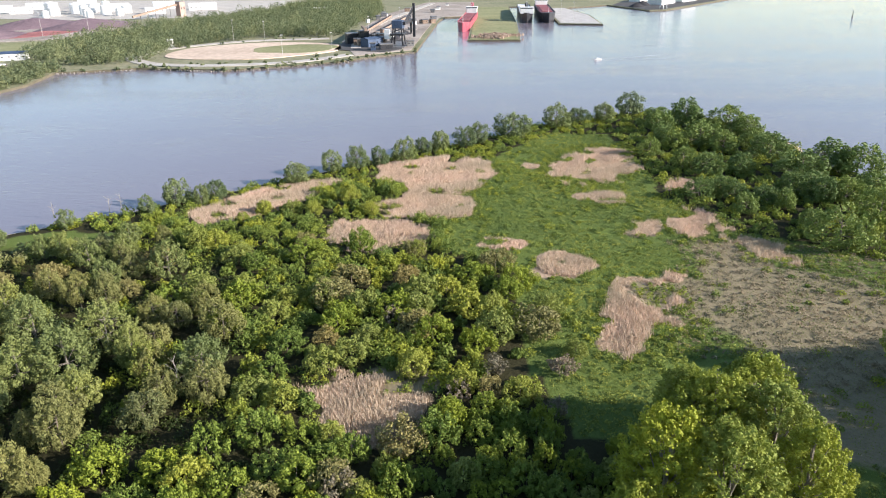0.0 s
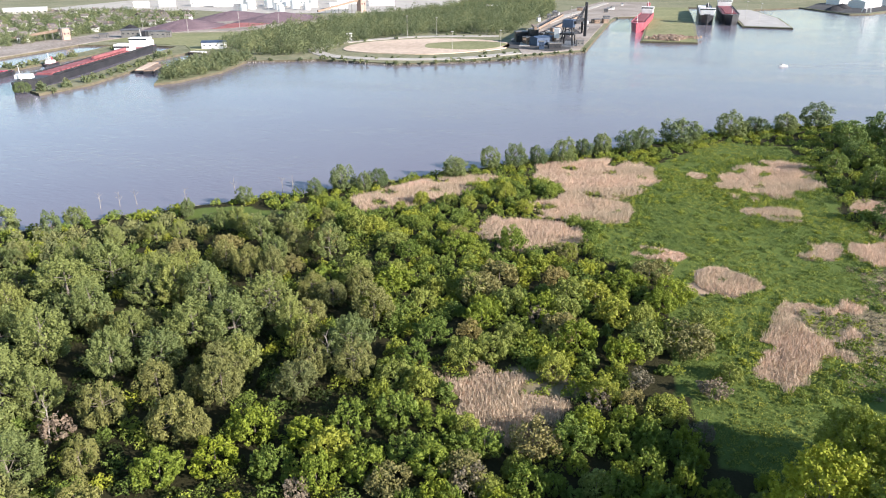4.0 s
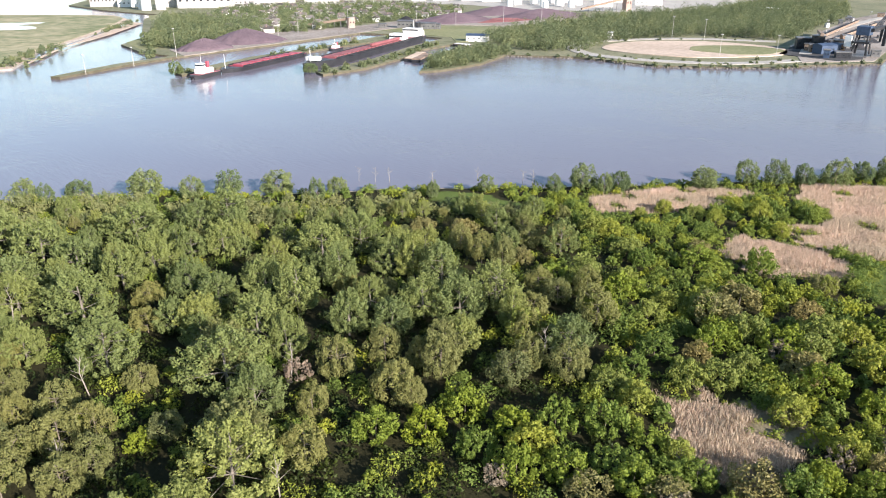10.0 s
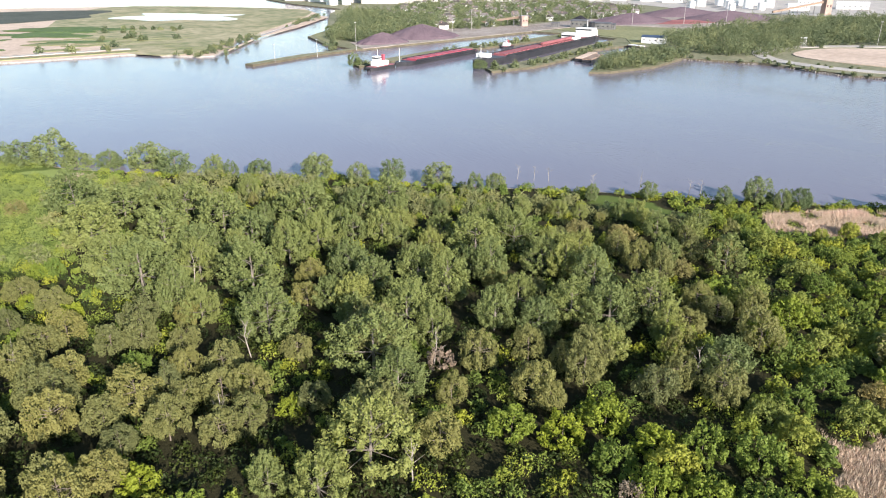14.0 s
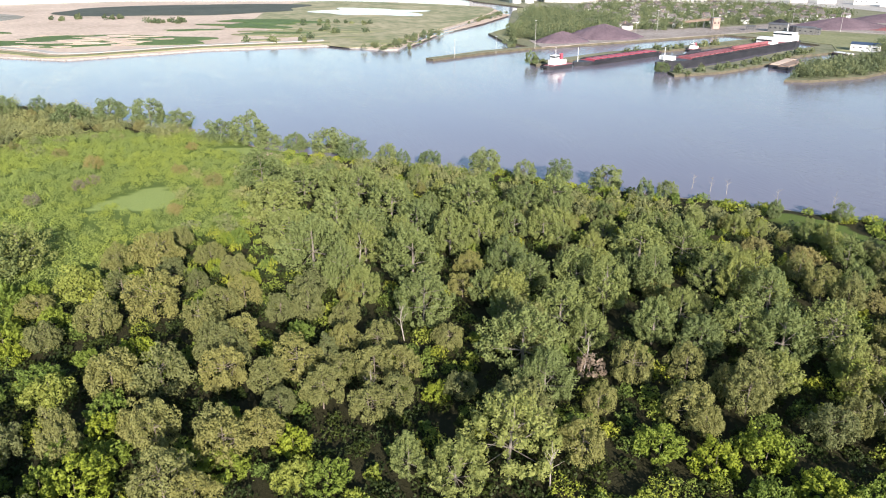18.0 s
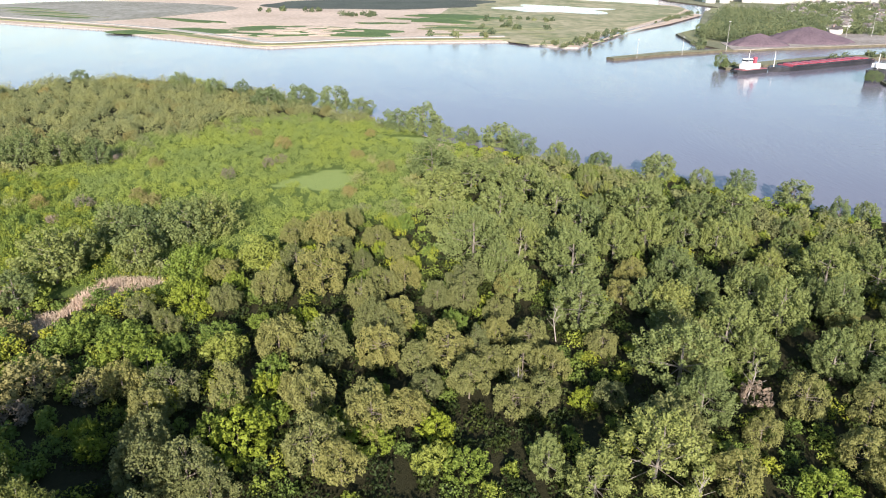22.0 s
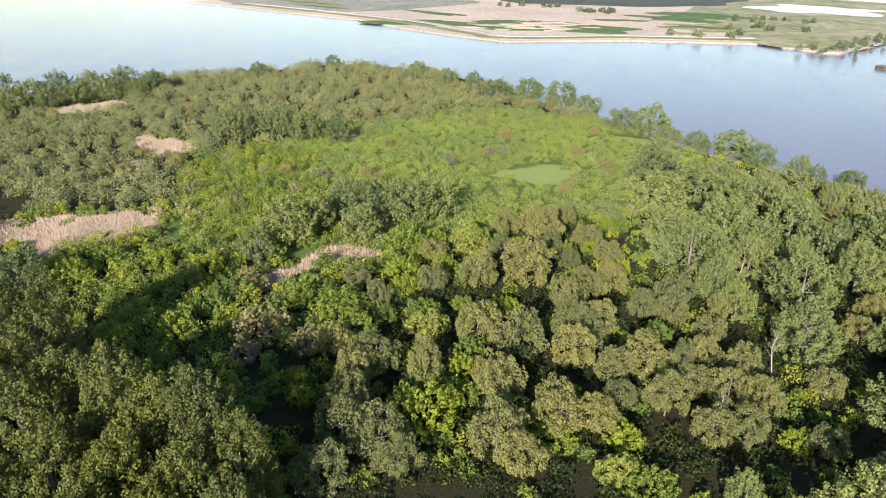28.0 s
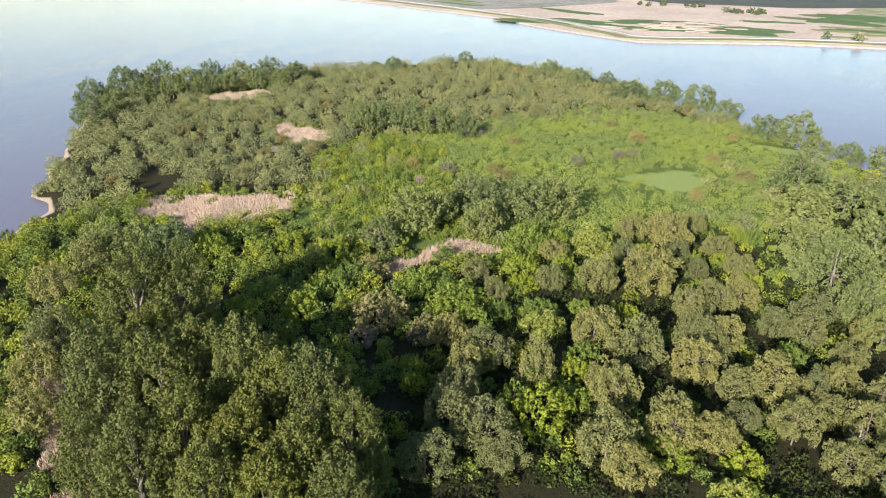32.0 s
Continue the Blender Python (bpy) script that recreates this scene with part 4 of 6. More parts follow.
# bare shrubs
BARES = [(2, 120), (10, 129), (24, 129), (-14, 152), (-19, 92), (21, 115), (-8, 106), (-46, 83), (-84, 148), (-281, 7), (-276, 2), (-233, -66), (-245, -59), (-227, -49), (-126, -48), (-129, -36), (-263, -13), (-138, -47), (-97, 88)]
for i, (x, y) in enumerate(BARES):
    plant(BARE[i % 3], x, y, 4.5 + 2.5 * gen.random(), i * 50)

BUSHES = [(-95, 205), (-62, 185), (-52, 150), (-42, 112), (-20, 70), (-30, 20), (20, 10), (52, 96), (22, 108), (17, 133), (14, 154), (20, 181), (-2, 198), (-12, 228), (-14, 262), (-60, 262), (-110, 226)]
spots = free_of(scatter(BUSHES, 4.8, gen, CLEAR, 0.15), 1.6, 0.36)
order = np.argsort(np.hypot(spots[:, 0], spots[:, 1] - 60))
for i, (x, y) in enumerate(spots[order[:200]]):
    kind = LIME_BUSH if i % 5 < (3 if y > 125 else 1) else BUSH
    plant(kind[i % len(kind)], x, y, 4.2 + 3.4 * gen.random(), gen.random() * 360, 0.9 + 0.4 * gen.random())
joined_crowns("bush_thicket", spots[order[200:]], 6.0, 3.6, 900, 0.38, M_THICKET, "dense thicket of bright green bushes", "bushes", gen)
hill = scatter([(-410, -130), (-410, 100), (-160, 100), (-160, -130)], 3.7, gen, (REEDS_WEST, SANDS))
hx, hy = hill.T
swaying = inside(SCRUB, hx + 10 * wavy(hx, hy, 0.09, 91), hy + 10 * wavy(hx, hy, 0.09, 92))
hill = hill[swaying & (blobs(LAWNS, hx, hy, 0.6) < 0.04 + 0.8 * gen.random(len(hill)))]
tall_side = hill[:, 0] * 0.55 - hill[:, 1] * 0.83 + 6 * wavy(hill[:, 0], hill[:, 1], 0.08, 17) > -88
joined_crowns("hill_scrub", hill[~tall_side], 5.4, 2.5, 320, 0.29, M_SCRUB, "low yellow-green scrub covering the island's rise", "bushes", gen, 0.7, 0.5 + 0.5 * wavy(hill[~tall_side, 0], hill[~tall_side, 1], 0.11, 31), up=0.2, per=16)
joined_crowns("hill_thicket", hill[tall_side], 5.4, 3.4, 330, 0.34, M_THICKET, "bright green thicket on the slope of the rise", "bushes", gen, 0.8, up=0.1)
joined_crowns("olive_woodland", free_of(scatter(OLIVE, 7.4, gen, CLEAR, 0.35, 14), 1.5, 0.3), 9.0, 5.6, 640, 0.44, M_OLIVE, "olive green woodland of small willows", "bushes", gen, up=0.1)
edge = scatter(SCRUB, 12.0, gen, CLEAR, 0.35, 14)
edge = edge[np.abs(shore_distance(SCRUB, edge[:, 0], edge[:, 1])) < 36 * gen.random(len(edge)) ** 1.5]
joined_crowns("edge_willows", edge, 7.0, 4.2, 420, 0.5, M_OLIVE, "olive willows straggling into the green scrub", "bushes", gen)
strip = scatter(WOOD, 5.4, gen, CLEAR)
strip = free_of(strip[shore_distance(ISLAND, strip[:, 0], strip[:, 1]) < 36], 0.5, 0.3)
joined_crowns("shore_willows", strip, 7.0, 4.0, 420, 0.42, M_OLIVE, "low olive willows between the wood and the water", "bushes", gen)
# low undergrowth whose dark leaf colour stands in for shade between the crowns
joined_crowns("wood_undergrowth", np.concatenate([scatter(WOOD, 5.0, gen, CLEAR), scatter(WILLOWS, 4.4, gen, CLEAR)]), 5.2, 1.9, 160, 0.44, M_UNDER_SHADE, "green undergrowth between the trees, coloured dark for the shade there", "bushes", gen)
gaps = np.concatenate([free_of(scatter(WOOD, 4.6, gen, CLEAR), 0.6, 0.32), free_of(scatter(WILLOWS, 4.2, gen, CLEAR), 0.6, 0.34)])
joined_crowns("gap_bushes", gaps[(wavy(gaps[:, 0], gaps[:, 1], 0.16, 64) > 0.15) & (gen.random(len(gaps)) < 0.8) | (gen.random(len(gaps)) < 0.15)], 5.0, 2.8, 420, 0.34, M_THICKET, "bright green bushes in the gaps of the wood", "bushes", gen)
rest = scatter(ISLAND, 5.0, gen, CLEAR)
bearing = np.degrees(np.arctan2(-rest[:, 0], rest[:, 1]))
rest = rest[(bearing > -36) & (bearing < 142) & (np.hypot(rest[:, 0], rest[:, 1]) > 40)]
free = np.ones(len(rest), bool)
for zone in (WOOD, WILLOWS, SCRUB, OLIVE, MEADOW, BUSHES):
    free &= ~inside(zone, rest[:, 0], rest[:, 1])
free &= (rest[:, 1] > -0.4 * rest[:, 0] - 260) & ~((rest[:, 0] > 60) & (rest[:, 1] < 60))
west = free_of(rest[free & (rest[:, 0] < -40) & (rest[:, 1] < 0)], 1.0, 0.3)
joined_crowns("west_bushes", west, 6.6, 4.6, 640, 0.38, M_THICKET, "tall green bushes on the western side", "bushes", gen)
edge = rest[free & ((rest[:, 0] > -40) | (rest[:, 1] > 0))]
joined_crowns("shore_scrub", edge, 5.2, 2.2, 240, 0.5, M_THICKET, "green scrub along the island's edges", "bushes", gen)


def blades(name, rows, each, height, width, material, label, category, gen, lean=0.25, zone=None, density=0.0):
    """Upright blades in the ellipses, or all over a zone."""
    pts = []
    for cx, cy, rx, ry, turn in rows:
        n = int(math.pi * rx * ry * each)
        n = int(n * 1.8)
        r, a = 1.34 * np.sqrt(gen.random(n)), gen.random(n) * 6.2832
        u, v = rx * r * np.cos(a), ry * r * np.sin(a)
        c, s = math.cos(radians(turn)), math.sin(radians(turn))
        q = np.stack([cx + u * c - v * s, cy + u * s + v * c], 1)
        near = blobs([(cx, cy, rx, ry, turn)], q[:, 0], q[:, 1]) * (reed_mask(q[:, 0], q[:, 1]) > 0.4)
        pts.append(q[near > 0.35 + 0.3 * gen.random(n)])
    if zone:
        z = np.array(zone)
        n = int((z[:, 0].max() - z[:, 0].min()) * (z[:, 1].max() - z[:, 1].min()) * density)
        q = np.stack([gen.uniform(z[:, 0].min(), z[:, 0].max(), n), gen.uniform(z[:, 1].min(), z[:, 1].max(), n)], 1)
        q = q[inside(zone, q[:, 0], q[:, 1])]
        pts.append(q[np.maximum(blobs(REEDS, q[:, 0], q[:, 1]), blobs(REEDS_WEST, q[:, 0], q[:, 1])) < 0.4])
    p = np.concatenate(pts)
    p = p[shore_distance(ISLAND, p[:, 0], p[:, 1]) > 1]
    n = len(p)
    base = np.stack([p[:, 0], p[:, 1], ground_z(p[:, 0], p[:, 1]) - 0.1], 1)
    patchy = 0.75 + 0.35 * wavy(p[:, 0], p[:, 1], 0.25, 5)
    h = height * (0.6 + 0.7 * gen.random(n)) * np.clip(patchy, 0.35, 1.2)
    a = gen.random(n) * 6.2832
    side = np.stack([np.cos(a), np.sin(a), np.zeros(n)], 1) * (width * (0.6 + 0.8 * gen.random(n)))[:, None]
    top = base + np.stack([gen.normal(size=n) * lean * h, gen.normal(size=n) * lean * h, h], 1)
    v = np.stack([base - side, base + side, top], 1).reshape(-1, 3)
    tint = np.clip(0.5 + 0.3 * wavy(p[:, 0], p[:, 1], 0.12, 8) + 0.2 * gen.normal(size=n), 0, 1)
    return tagged(new(name, array_mesh(name, v, 3, material, np.repeat(tint, 3))), label, category, "", "stuff")


blades("dry_reeds", REEDS + REEDS_WEST, 17, 1.7, 0.07, M_REED, "stands of dry straw-coloured reeds", "reeds", gen)
blades("meadow_grass", [], 6, 0.35, 0.16, M_GRASS, "lush green grass and herbs of the meadow", "grass", gen, 0.4, MEADOW, 4.0)
spots = scatter(MEADOW, 5.5, gen, CLEAR)
joined_crowns("meadow_bushes", spots[wavy(spots[:, 0], spots[:, 1], 0.09, 77) + 0.5 * gen.normal(size=len(spots)) > 0.35], 3.6, 1.2, 120, 0.36, M_THICKET, "low dark green bushes in the meadow", "bushes", gen, up=0.3)
places = scatter(MEADOW, 1.9, gen, (REEDS, REEDS_WEST, SEDGE), 0.5)
places = places[wavy(places[:, 0], places[:, 1], 0.12, 66) + 0.4 * gen.normal(size=len(places)) > -0.7]
joined_crowns("meadow_herbs", places, 2.7, 0.75, 48, 0.27, M_GRASS, "knee-high green herbs of the meadow", "herbs", gen, 0.5, 0.5 + 0.5 * wavy(places[:, 0], places[:, 1], 0.07, 68), up=0.3)
fringe = scatter(ISLAND, 2.2, gen)
near = np.maximum(blobs(REEDS, fringe[:, 0], fringe[:, 1], 0.5), blobs(REEDS_WEST, fringe[:, 0], fringe[:, 1], 0.5))
fringe = fringe[(near > 0.12) & (near < 0.2 + 0.4 * gen.random(len(fringe)) ** 2) | ((near > 0.25) & (reed_mask(fringe[:, 0], fringe[:, 1]) < 0.42))]
joined_crowns("reed_fringe", fringe, 2.3, 1.4, 56, 0.36, M_THICKET, "green herbs creeping into the edges of the reed stands", "herbs", gen, 0.7, up=0.2)
places = scatter(SEDGE_FIELD, 2.6, gen, (REEDS, REEDS_WEST))
joined_crowns("sedge_tussocks", places, 3.0, 0.6, 48, 0.32, M_SEDGE, "matted pale sedge tussocks of the flats", "sedge", gen, 0.5, 0.5 + 0.5 * wavy(places[:, 0], places[:, 1], 0.1, 69), up=0.5, crisp=0.2)

# ---- the far shores ----
MAIN_WEST = [(-4500, 1500), (-1500, 900), (-1320, 740), (-1150, 700), (-990, 690), (-930, 626), (-771, 514), (-727, 500), (-681, 428), (-606, 400), (-552, 399), (-547, 520),
             (-545, 640), (-507, 650), (-497, 560), (-496, 436), (-477, 340), (-463, 336), (-470, 380), (-482, 458), (-478, 520), (-476, 645)]
MAIN_MID = [(-466, 650), (-434, 646), (-421, 570), (-397, 480), (-388, 402), (-374, 394), (-367, 435), (-378, 500), (-397, 556), (-396, 610), (-384, 612), (-368, 555),
            (-350, 508), (-330, 462), (-321, 444), (-311, 458), (-303, 505), (-312, 563), (-256, 583), (-228, 580), (-178, 570), (-137, 588), (-94, 612), (-72, 640)]
MAIN_EAST = [(-31, 678), (-27, 760), (-22, 850), (-14, 1000), (-5, 1062), (28, 1070), (31, 981), (20, 768), (75, 764), (89, 959), (103, 1270), (158, 1270), (142, 946),
             (196, 933), (206, 1075), (193, 1228), (275, 1288), (313, 1151), (340, 1160), (527, 1415), (900, 1900), (1500, 4500), (-4500, 4500)]
slab("mainland_ground", MAIN_WEST + MAIN_MID + MAIN_EAST, 1.6, 4.0, M_LAND, "structure", "rough green land of the far shore", "ground", 1.5, None, M_BANK)
slab("pier_strip", [(-560, 402), (-552, 402), (-544, 341), (-529, 279), (-538, 277), (-556, 341)], 1.9, 4.0, M_LAND, "structure", "long narrow pier with grass along it", "pier", 0.0, None, M_BANK)
MARSH = [(-608, 284), (-612, 270), (-641, 250), (-665, 245), (-689, 126), (-684, 51), (-680, 12), (-726, -34), (-800, -100), (-892, -160), (-987, -268), (-1134, -425),
         (-1190, -500), (-1300, -480), (-1420, -330), (-1480, -100), (-1480, 150), (-1330, 420), (-1220, 560), (-1040, 650), (-940, 612), (-785, 455), (-709, 362), (-640, 310)]
slab("marsh_ground", MARSH, 1.2, 4.0, M_TAN, "structure", "wide flat marsh of dry tan reeds", "ground", 2.0, None, M_STONE)

slab("works_yard", [(-1000, 1040), (-700, 1110), (-560, 1060), (-400, 1090), (-320, 1150), (-280, 1500), (-1000, 1600)], 1.8, 0.5, M_GRAVEL, "structure", "pale dusty ground of the works", "yard")
slab("green_common", [(-905, 618), (-985, 672), (-930, 760), (-840, 690)], 1.75, 0.5, M_LAWN, "structure", "green grass beside the canal", "lawn")

# docks, yards and fields that lie on the land
slab("ore_yard", [(-551, 405), (-546, 640), (-540, 760), (-440, 800), (-390, 960), (-480, 1060), (-600, 1000), (-600, 700), (-640, 560), (-600, 425)], 1.9, 0.6, M_YARD, "structure", "dusty ore yard behind the dock", "yard")
slab("dock_lawn", [(-540, 675), (-470, 660), (-430, 655), (-400, 618), (-390, 640), (-440, 780), (-535, 745)], 1.95, 0.6, M_LAWN, "structure", "grass beside the dock", "lawn")
slab("coal_yard", [(-84, 645), (-36, 684), (-28, 850), (-20, 1000), (-10, 1062), (28, 1076), (40, 1270), (47, 1400), (-40, 1400), (-95, 1120), (-105, 950), (-112, 760)], 1.95, 0.6, M_YARD, "structure", "dusty coal dock yard with tracks", "yard")
slab("pier_lawn", [(22, 771), (73, 767), (86, 959), (100, 1260), (50, 1260), (34, 981)], 1.95, 0.6, M_LAWN, "structure", "grassy pier between the slips", "lawn")
slab("east_pier_yard", [(145, 950), (194, 937), (203, 1075), (190, 1220), (160, 1220)], 1.95, 0.6, M_CONCRETE, "structure", "grey paved pier", "yard")
slab("tan_field", ellipse(-185, 690, 82, 62, 20, 32, 0.05), 2.2, 0.6, M_TAN, "structure", "oval field of dry tan grass inside the loop road", "field")
slab("green_field", ellipse(-150, 700, 40, 34, 20, 24, 0.1), 2.4, 0.6, M_LAWN, "structure", "green part of the oval field", "field")
LOOP = spline([(-90, 655), (-130, 612), (-190, 594), (-250, 604), (-285, 650), (-275, 710), (-215, 770), (-130, 790)], 6, False)
ribbon("loop_road", LOOP, 13, 2.0, M_GRAVEL, "pale gravel road round the oval field")
ribbon("coal_road", spline([(-90, 700), (-100, 850), (-80, 1050), (-30, 1360)], 5, False), 10, 2.3, M_GRAVEL, "long pale dock road")
ribbon("dike_road", spline([(-703, 246), (-722, 126), (-716, 20), (-762, -16), (-924, -138), (-1166, -394)], 5, False), 9, 2.2, M_GRAVEL, "pale gravel road on the marsh dike")
ribbon("dike_bank", spline([(-684, 246), (-706, 126), (-700, 14), (-746, -26), (-910, -150), (-1152, -410)], 5, False), 12, 1.8, M_LAWN, "green grassy bank of the marsh dike", "bank")
slab("marsh_meadow", ellipse(-832, 5, 132, 52, 66, 40, 0.4), 1.5, 0.3, M_GREEN, "structure", "green patch in the dry marsh", "field")
slab("far_meadow", spline([(-632, 266), (-690, 232), (-800, 250), (-930, 235), (-1150, 320), (-1310, 440), (-1210, 550), (-1040, 635), (-945, 600), (-790, 448), (-712, 358)], 3), 1.5, 0.3, M_MARSH, "structure", "green fields beyond the marsh", "field")
for cx, cy, rx, ry, turn in ((-905, 215, 46, 26, 40), (-940, 262, 70, 30, 40), (-800, 238, 40, 12, 75), (-985, -80, 60, 12, 40), (-880, 150, 26, 10, 70)):
    slab("marsh_patch", ellipse(cx, cy, rx, ry, turn, 30, 0.45), 1.6 + 0.0002 * ry * rx, 0.3, M_GREEN, "structure", "green patch in the dry marsh", "field")
for k, (cx, cy, rx, ry, turn) in enumerate(((-820, 10, 30, 8, 66), (-870, -40, 26, 6, 60), (-850, 60, 34, 7, 70), (-800, -20, 18, 5, 66), (-890, 20, 22, 6, 66))):
    slab("reed_opening", ellipse(cx, cy, rx, ry, turn, 24, 0.5), 1.62 + 0.008 * k, 0.3, M_TAN, "structure", "dry reeds inside the green marsh patch", "field")
slab("mud_flats", spline([(-1290, -470), (-1150, -405), (-1030, -270), (-1000, -190), (-1080, -90), (-1190, -20), (-1330, -120), (-1430, -320)], 4), 1.5, 0.3, M_FLATS, "structure", "grey mud flats behind the dike", "field")
for i in range(5):
    slab("flats_strip", ellipse(-1090 - 45 * i, -250 - 22 * i, 90, 7, 48, 26, 0.4), 1.62 + 0.02 * i, 0.3, (M_GREEN, M_LAWN)[i % 2], "structure", "strip of green growth across the mud flats", "field")
slab("dark_marsh", ellipse(-1220, 210, 120, 190, -20, 30, 0.2), 1.7, 0.3, M_DARKMARSH, "structure", "dark green marsh far off", "field")
slab("pond", ellipse(-1030, 440, 60, 88, -60, 36, 0.35), 1.8, 0.3, M_WATER, "structure", "pale pond in the far fields", "water")


def far_wood(name, zone, gap, width, height, n, size, label, seed, tint=0.5):
    gen = np.random.default_rng(seed)
    z = np.array(zone, float)
    x, y = np.meshgrid(np.arange(z[:, 0].min(), z[:, 0].max(), gap), np.arange(z[:, 1].min(), z[:, 1].max(), gap))
    x, y = (q.ravel() + (gen.random(q.size) - 0.5) * gap for q in (x, y))
    ok = inside(zone, x, y)
    return joined_crowns(name, np.stack([x[ok], y[ok]], 1), width, height, n, size, M_FAR, label, "trees", gen, 0.9, tint, 0.12, 1.6, up=0.4)


far_wood("far_woods", [(-395, 655), (-330, 590), (-268, 605), (-262, 730), (-205, 805), (-120, 800), (-118, 950), (-100, 1120), (-130, 1400), (-260, 1380), (-300, 1130), (-385, 930), (-400, 780)], 10.0, 13.5, 13, 264, 0.9, "green woodland behind the loop road", 31)
far_wood("spit_woods", [(-322, 452), (-312, 470), (-306, 520), (-316, 585), (-350, 580), (-352, 520), (-336, 480)], 5, 8, 8, 200, 0.8, "green bushes on the spit", 32)
far_wood("town_trees", [(-640, 570), (-606, 620), (-612, 760), (-570, 880), (-640, 1010), (-800, 1060), (-1000, 960), (-960, 780), (-860, 680), (-760, 590)], 9.6, 12, 8.5, 132, 1.15, "green trees among the houses of the town", 33)
far_wood("canal_woods", [(-592, 425), (-606, 540), (-700, 640), (-840, 660), (-900, 640), (-770, 530), (-690, 470), (-640, 425)], 7.5, 12, 12, 180, 1.05, "green woodland beside the canal", 34)


def hull_bm(length, beam, height, bow=0.16, stern=0.06, flare=0.85, low=-1.5):
    """A ship's hull along y, bow at y = 0, stern at y = length."""
    bm = bmesh.new()
    rings = []
    for i in range(15):
        s = i / 14
        w = min(1.0, (s / bow) ** 0.55 if s < bow else 1.0)
        if s > 1 - stern:
            w = 1 - 0.35 * ((s - 1 + stern) / stern) ** 2
        w = max(w, 0.04)
        up = height * (1 + 0.18 * max(0, 1 - s / 0.18))
        ring = [bm.verts.new((sx * beam / 2 * w * k, s * length + (1.5 if z < 0 and s == 0 else 0), z)) for sx, k, z in ((-1, 1, up), (-1, flare, low), (1, flare, low), (1, 1, up))]
        rings.append(ring)
    for a, b in zip(rings, rings[1:]):
        for j in range(3):
            bm.faces.new((a[j], b[j], b[j + 1], a[j + 1]))
        bm.faces.new((a[3], b[3], b[0], a[0]))
    bm.faces.new(rings[0])
    bm.faces.new(rings[-1][::-1])
    bmesh.ops.recalc_face_normals(bm, faces=bm.faces)
    return bm


def ship(name, bow, stern, beam, height, hull_mat, deck_mat, label, house=True, hatches=12, fore=False):
    b, s = Vector((*bow, 0)), Vector((*stern, 0))
    length = (s - b).length
    turn = math.degrees(math.atan2(-(s - b).x, (s - b).y))
    ob = thing(name, pose(b.x, b.y, 0, 0, 0, turn), label, "ship")
    part("hull", hull_bm(length, beam, height), hull_mat, ob)
    part("deck", box_bm(beam * 0.86, length * 0.80, 0.3, 0, length * 0.56, height, 0.05), deck_mat, ob)
    run = length * (0.58 if house else 0.78)
    for i in range(hatches):
        part("hatch", box_bm(beam * 0.6, run / hatches * 0.62, 1.1, 0, length * 0.17 + run * (i + 0.5) / hatches, height + 0.3, 0.15), deck_mat, ob)
    for side in (-1, 1):
        part("bulwark", box_bm(0.25, length * 0.78, 1.1, side * beam * 0.47, length * 0.55, height + 0.3), hull_mat, ob)
    if house:
        y = length * (0.08 if fore else 0.92)
        base = part("deckhouse", box_bm(beam * 0.84, length * 0.08, 5.2, 0, y, height + 0.3, 0.2), M_WHITE, ob, "white painted deckhouse")
        part("bridge", box_bm(beam * 0.95, length * 0.05, 3.2, 0, y - length * 0.01, height + 5.5, 0.2), M_WHITE, ob, "white bridge")
        part("window_band", box_bm(beam * 0.92, 0.3, 1.1, 0, y - length * 0.036, height + 6.8), M_GLASS, base, "row of dark bridge windows")
        part("funnel", box_bm(beam * 0.22, length * 0.03, 7.0, 0, y + length * 0.045, height + 6.3, 0.5), hull_mat, ob, "ship's funnel")
        part("mast", rod_bm((0, y, height + 9.5), (0, y, height + 16), 0.35, 0.15), M_WHITE, ob)
    part("foremast", rod_bm((0, length * 0.05, height), (0, length * 0.05, height + 11), 0.35, 0.15), M_WHITE, ob)
    return ob


freighter = ship("freighter", (-402, 402), (-451, 628), 19, 5.6, M_HULL, M_DECK, "long black-hulled bulk freighter with rusty red deck", True, 18)
aft = part("forward_deckhouse", box_bm(15, 12, 6.5, 0, 176, 5.8, 0.2), M_WHITE, freighter, "white painted deckhouse")
part("window_band", box_bm(14.2, 0.3, 1.2, 0, 169.8, 9.4), M_GLASS, aft, "row of dark windows")
part("unloading_boom", box_bm(2.2, 60, 2.2, 3.0, 140, 7.4, 0.1), M_DECK, freighter, "long red unloading boom")
part("bow_house", box_bm(11, 6, 3.0, 0, 16, 6.8, 0.2), M_WHITE, freighter, "low white house at the bow")
ship("barge", (-450, 362), (-470, 470), 16, 3.0, M_HULL, M_RED, "long red-decked cargo barge moored at the finger pier", False, 9)
ship("red_ship", (16, 866), (34, 1050), 17, 9, M_RED, M_DECK, "red-hulled freighter moored at the coal dock", True, 12)
ship("white_ship", (103, 972), (118, 1180), 20, 11, M_HULL, M_WHITE, "laid-up dark-hulled freighter with white upper works", True, 10, True)
ship("dark_ship", (132, 970), (146, 1180), 22, 11, M_HULL, M_DECK, "laid-up dark-hulled freighter with red deck", True, 10)


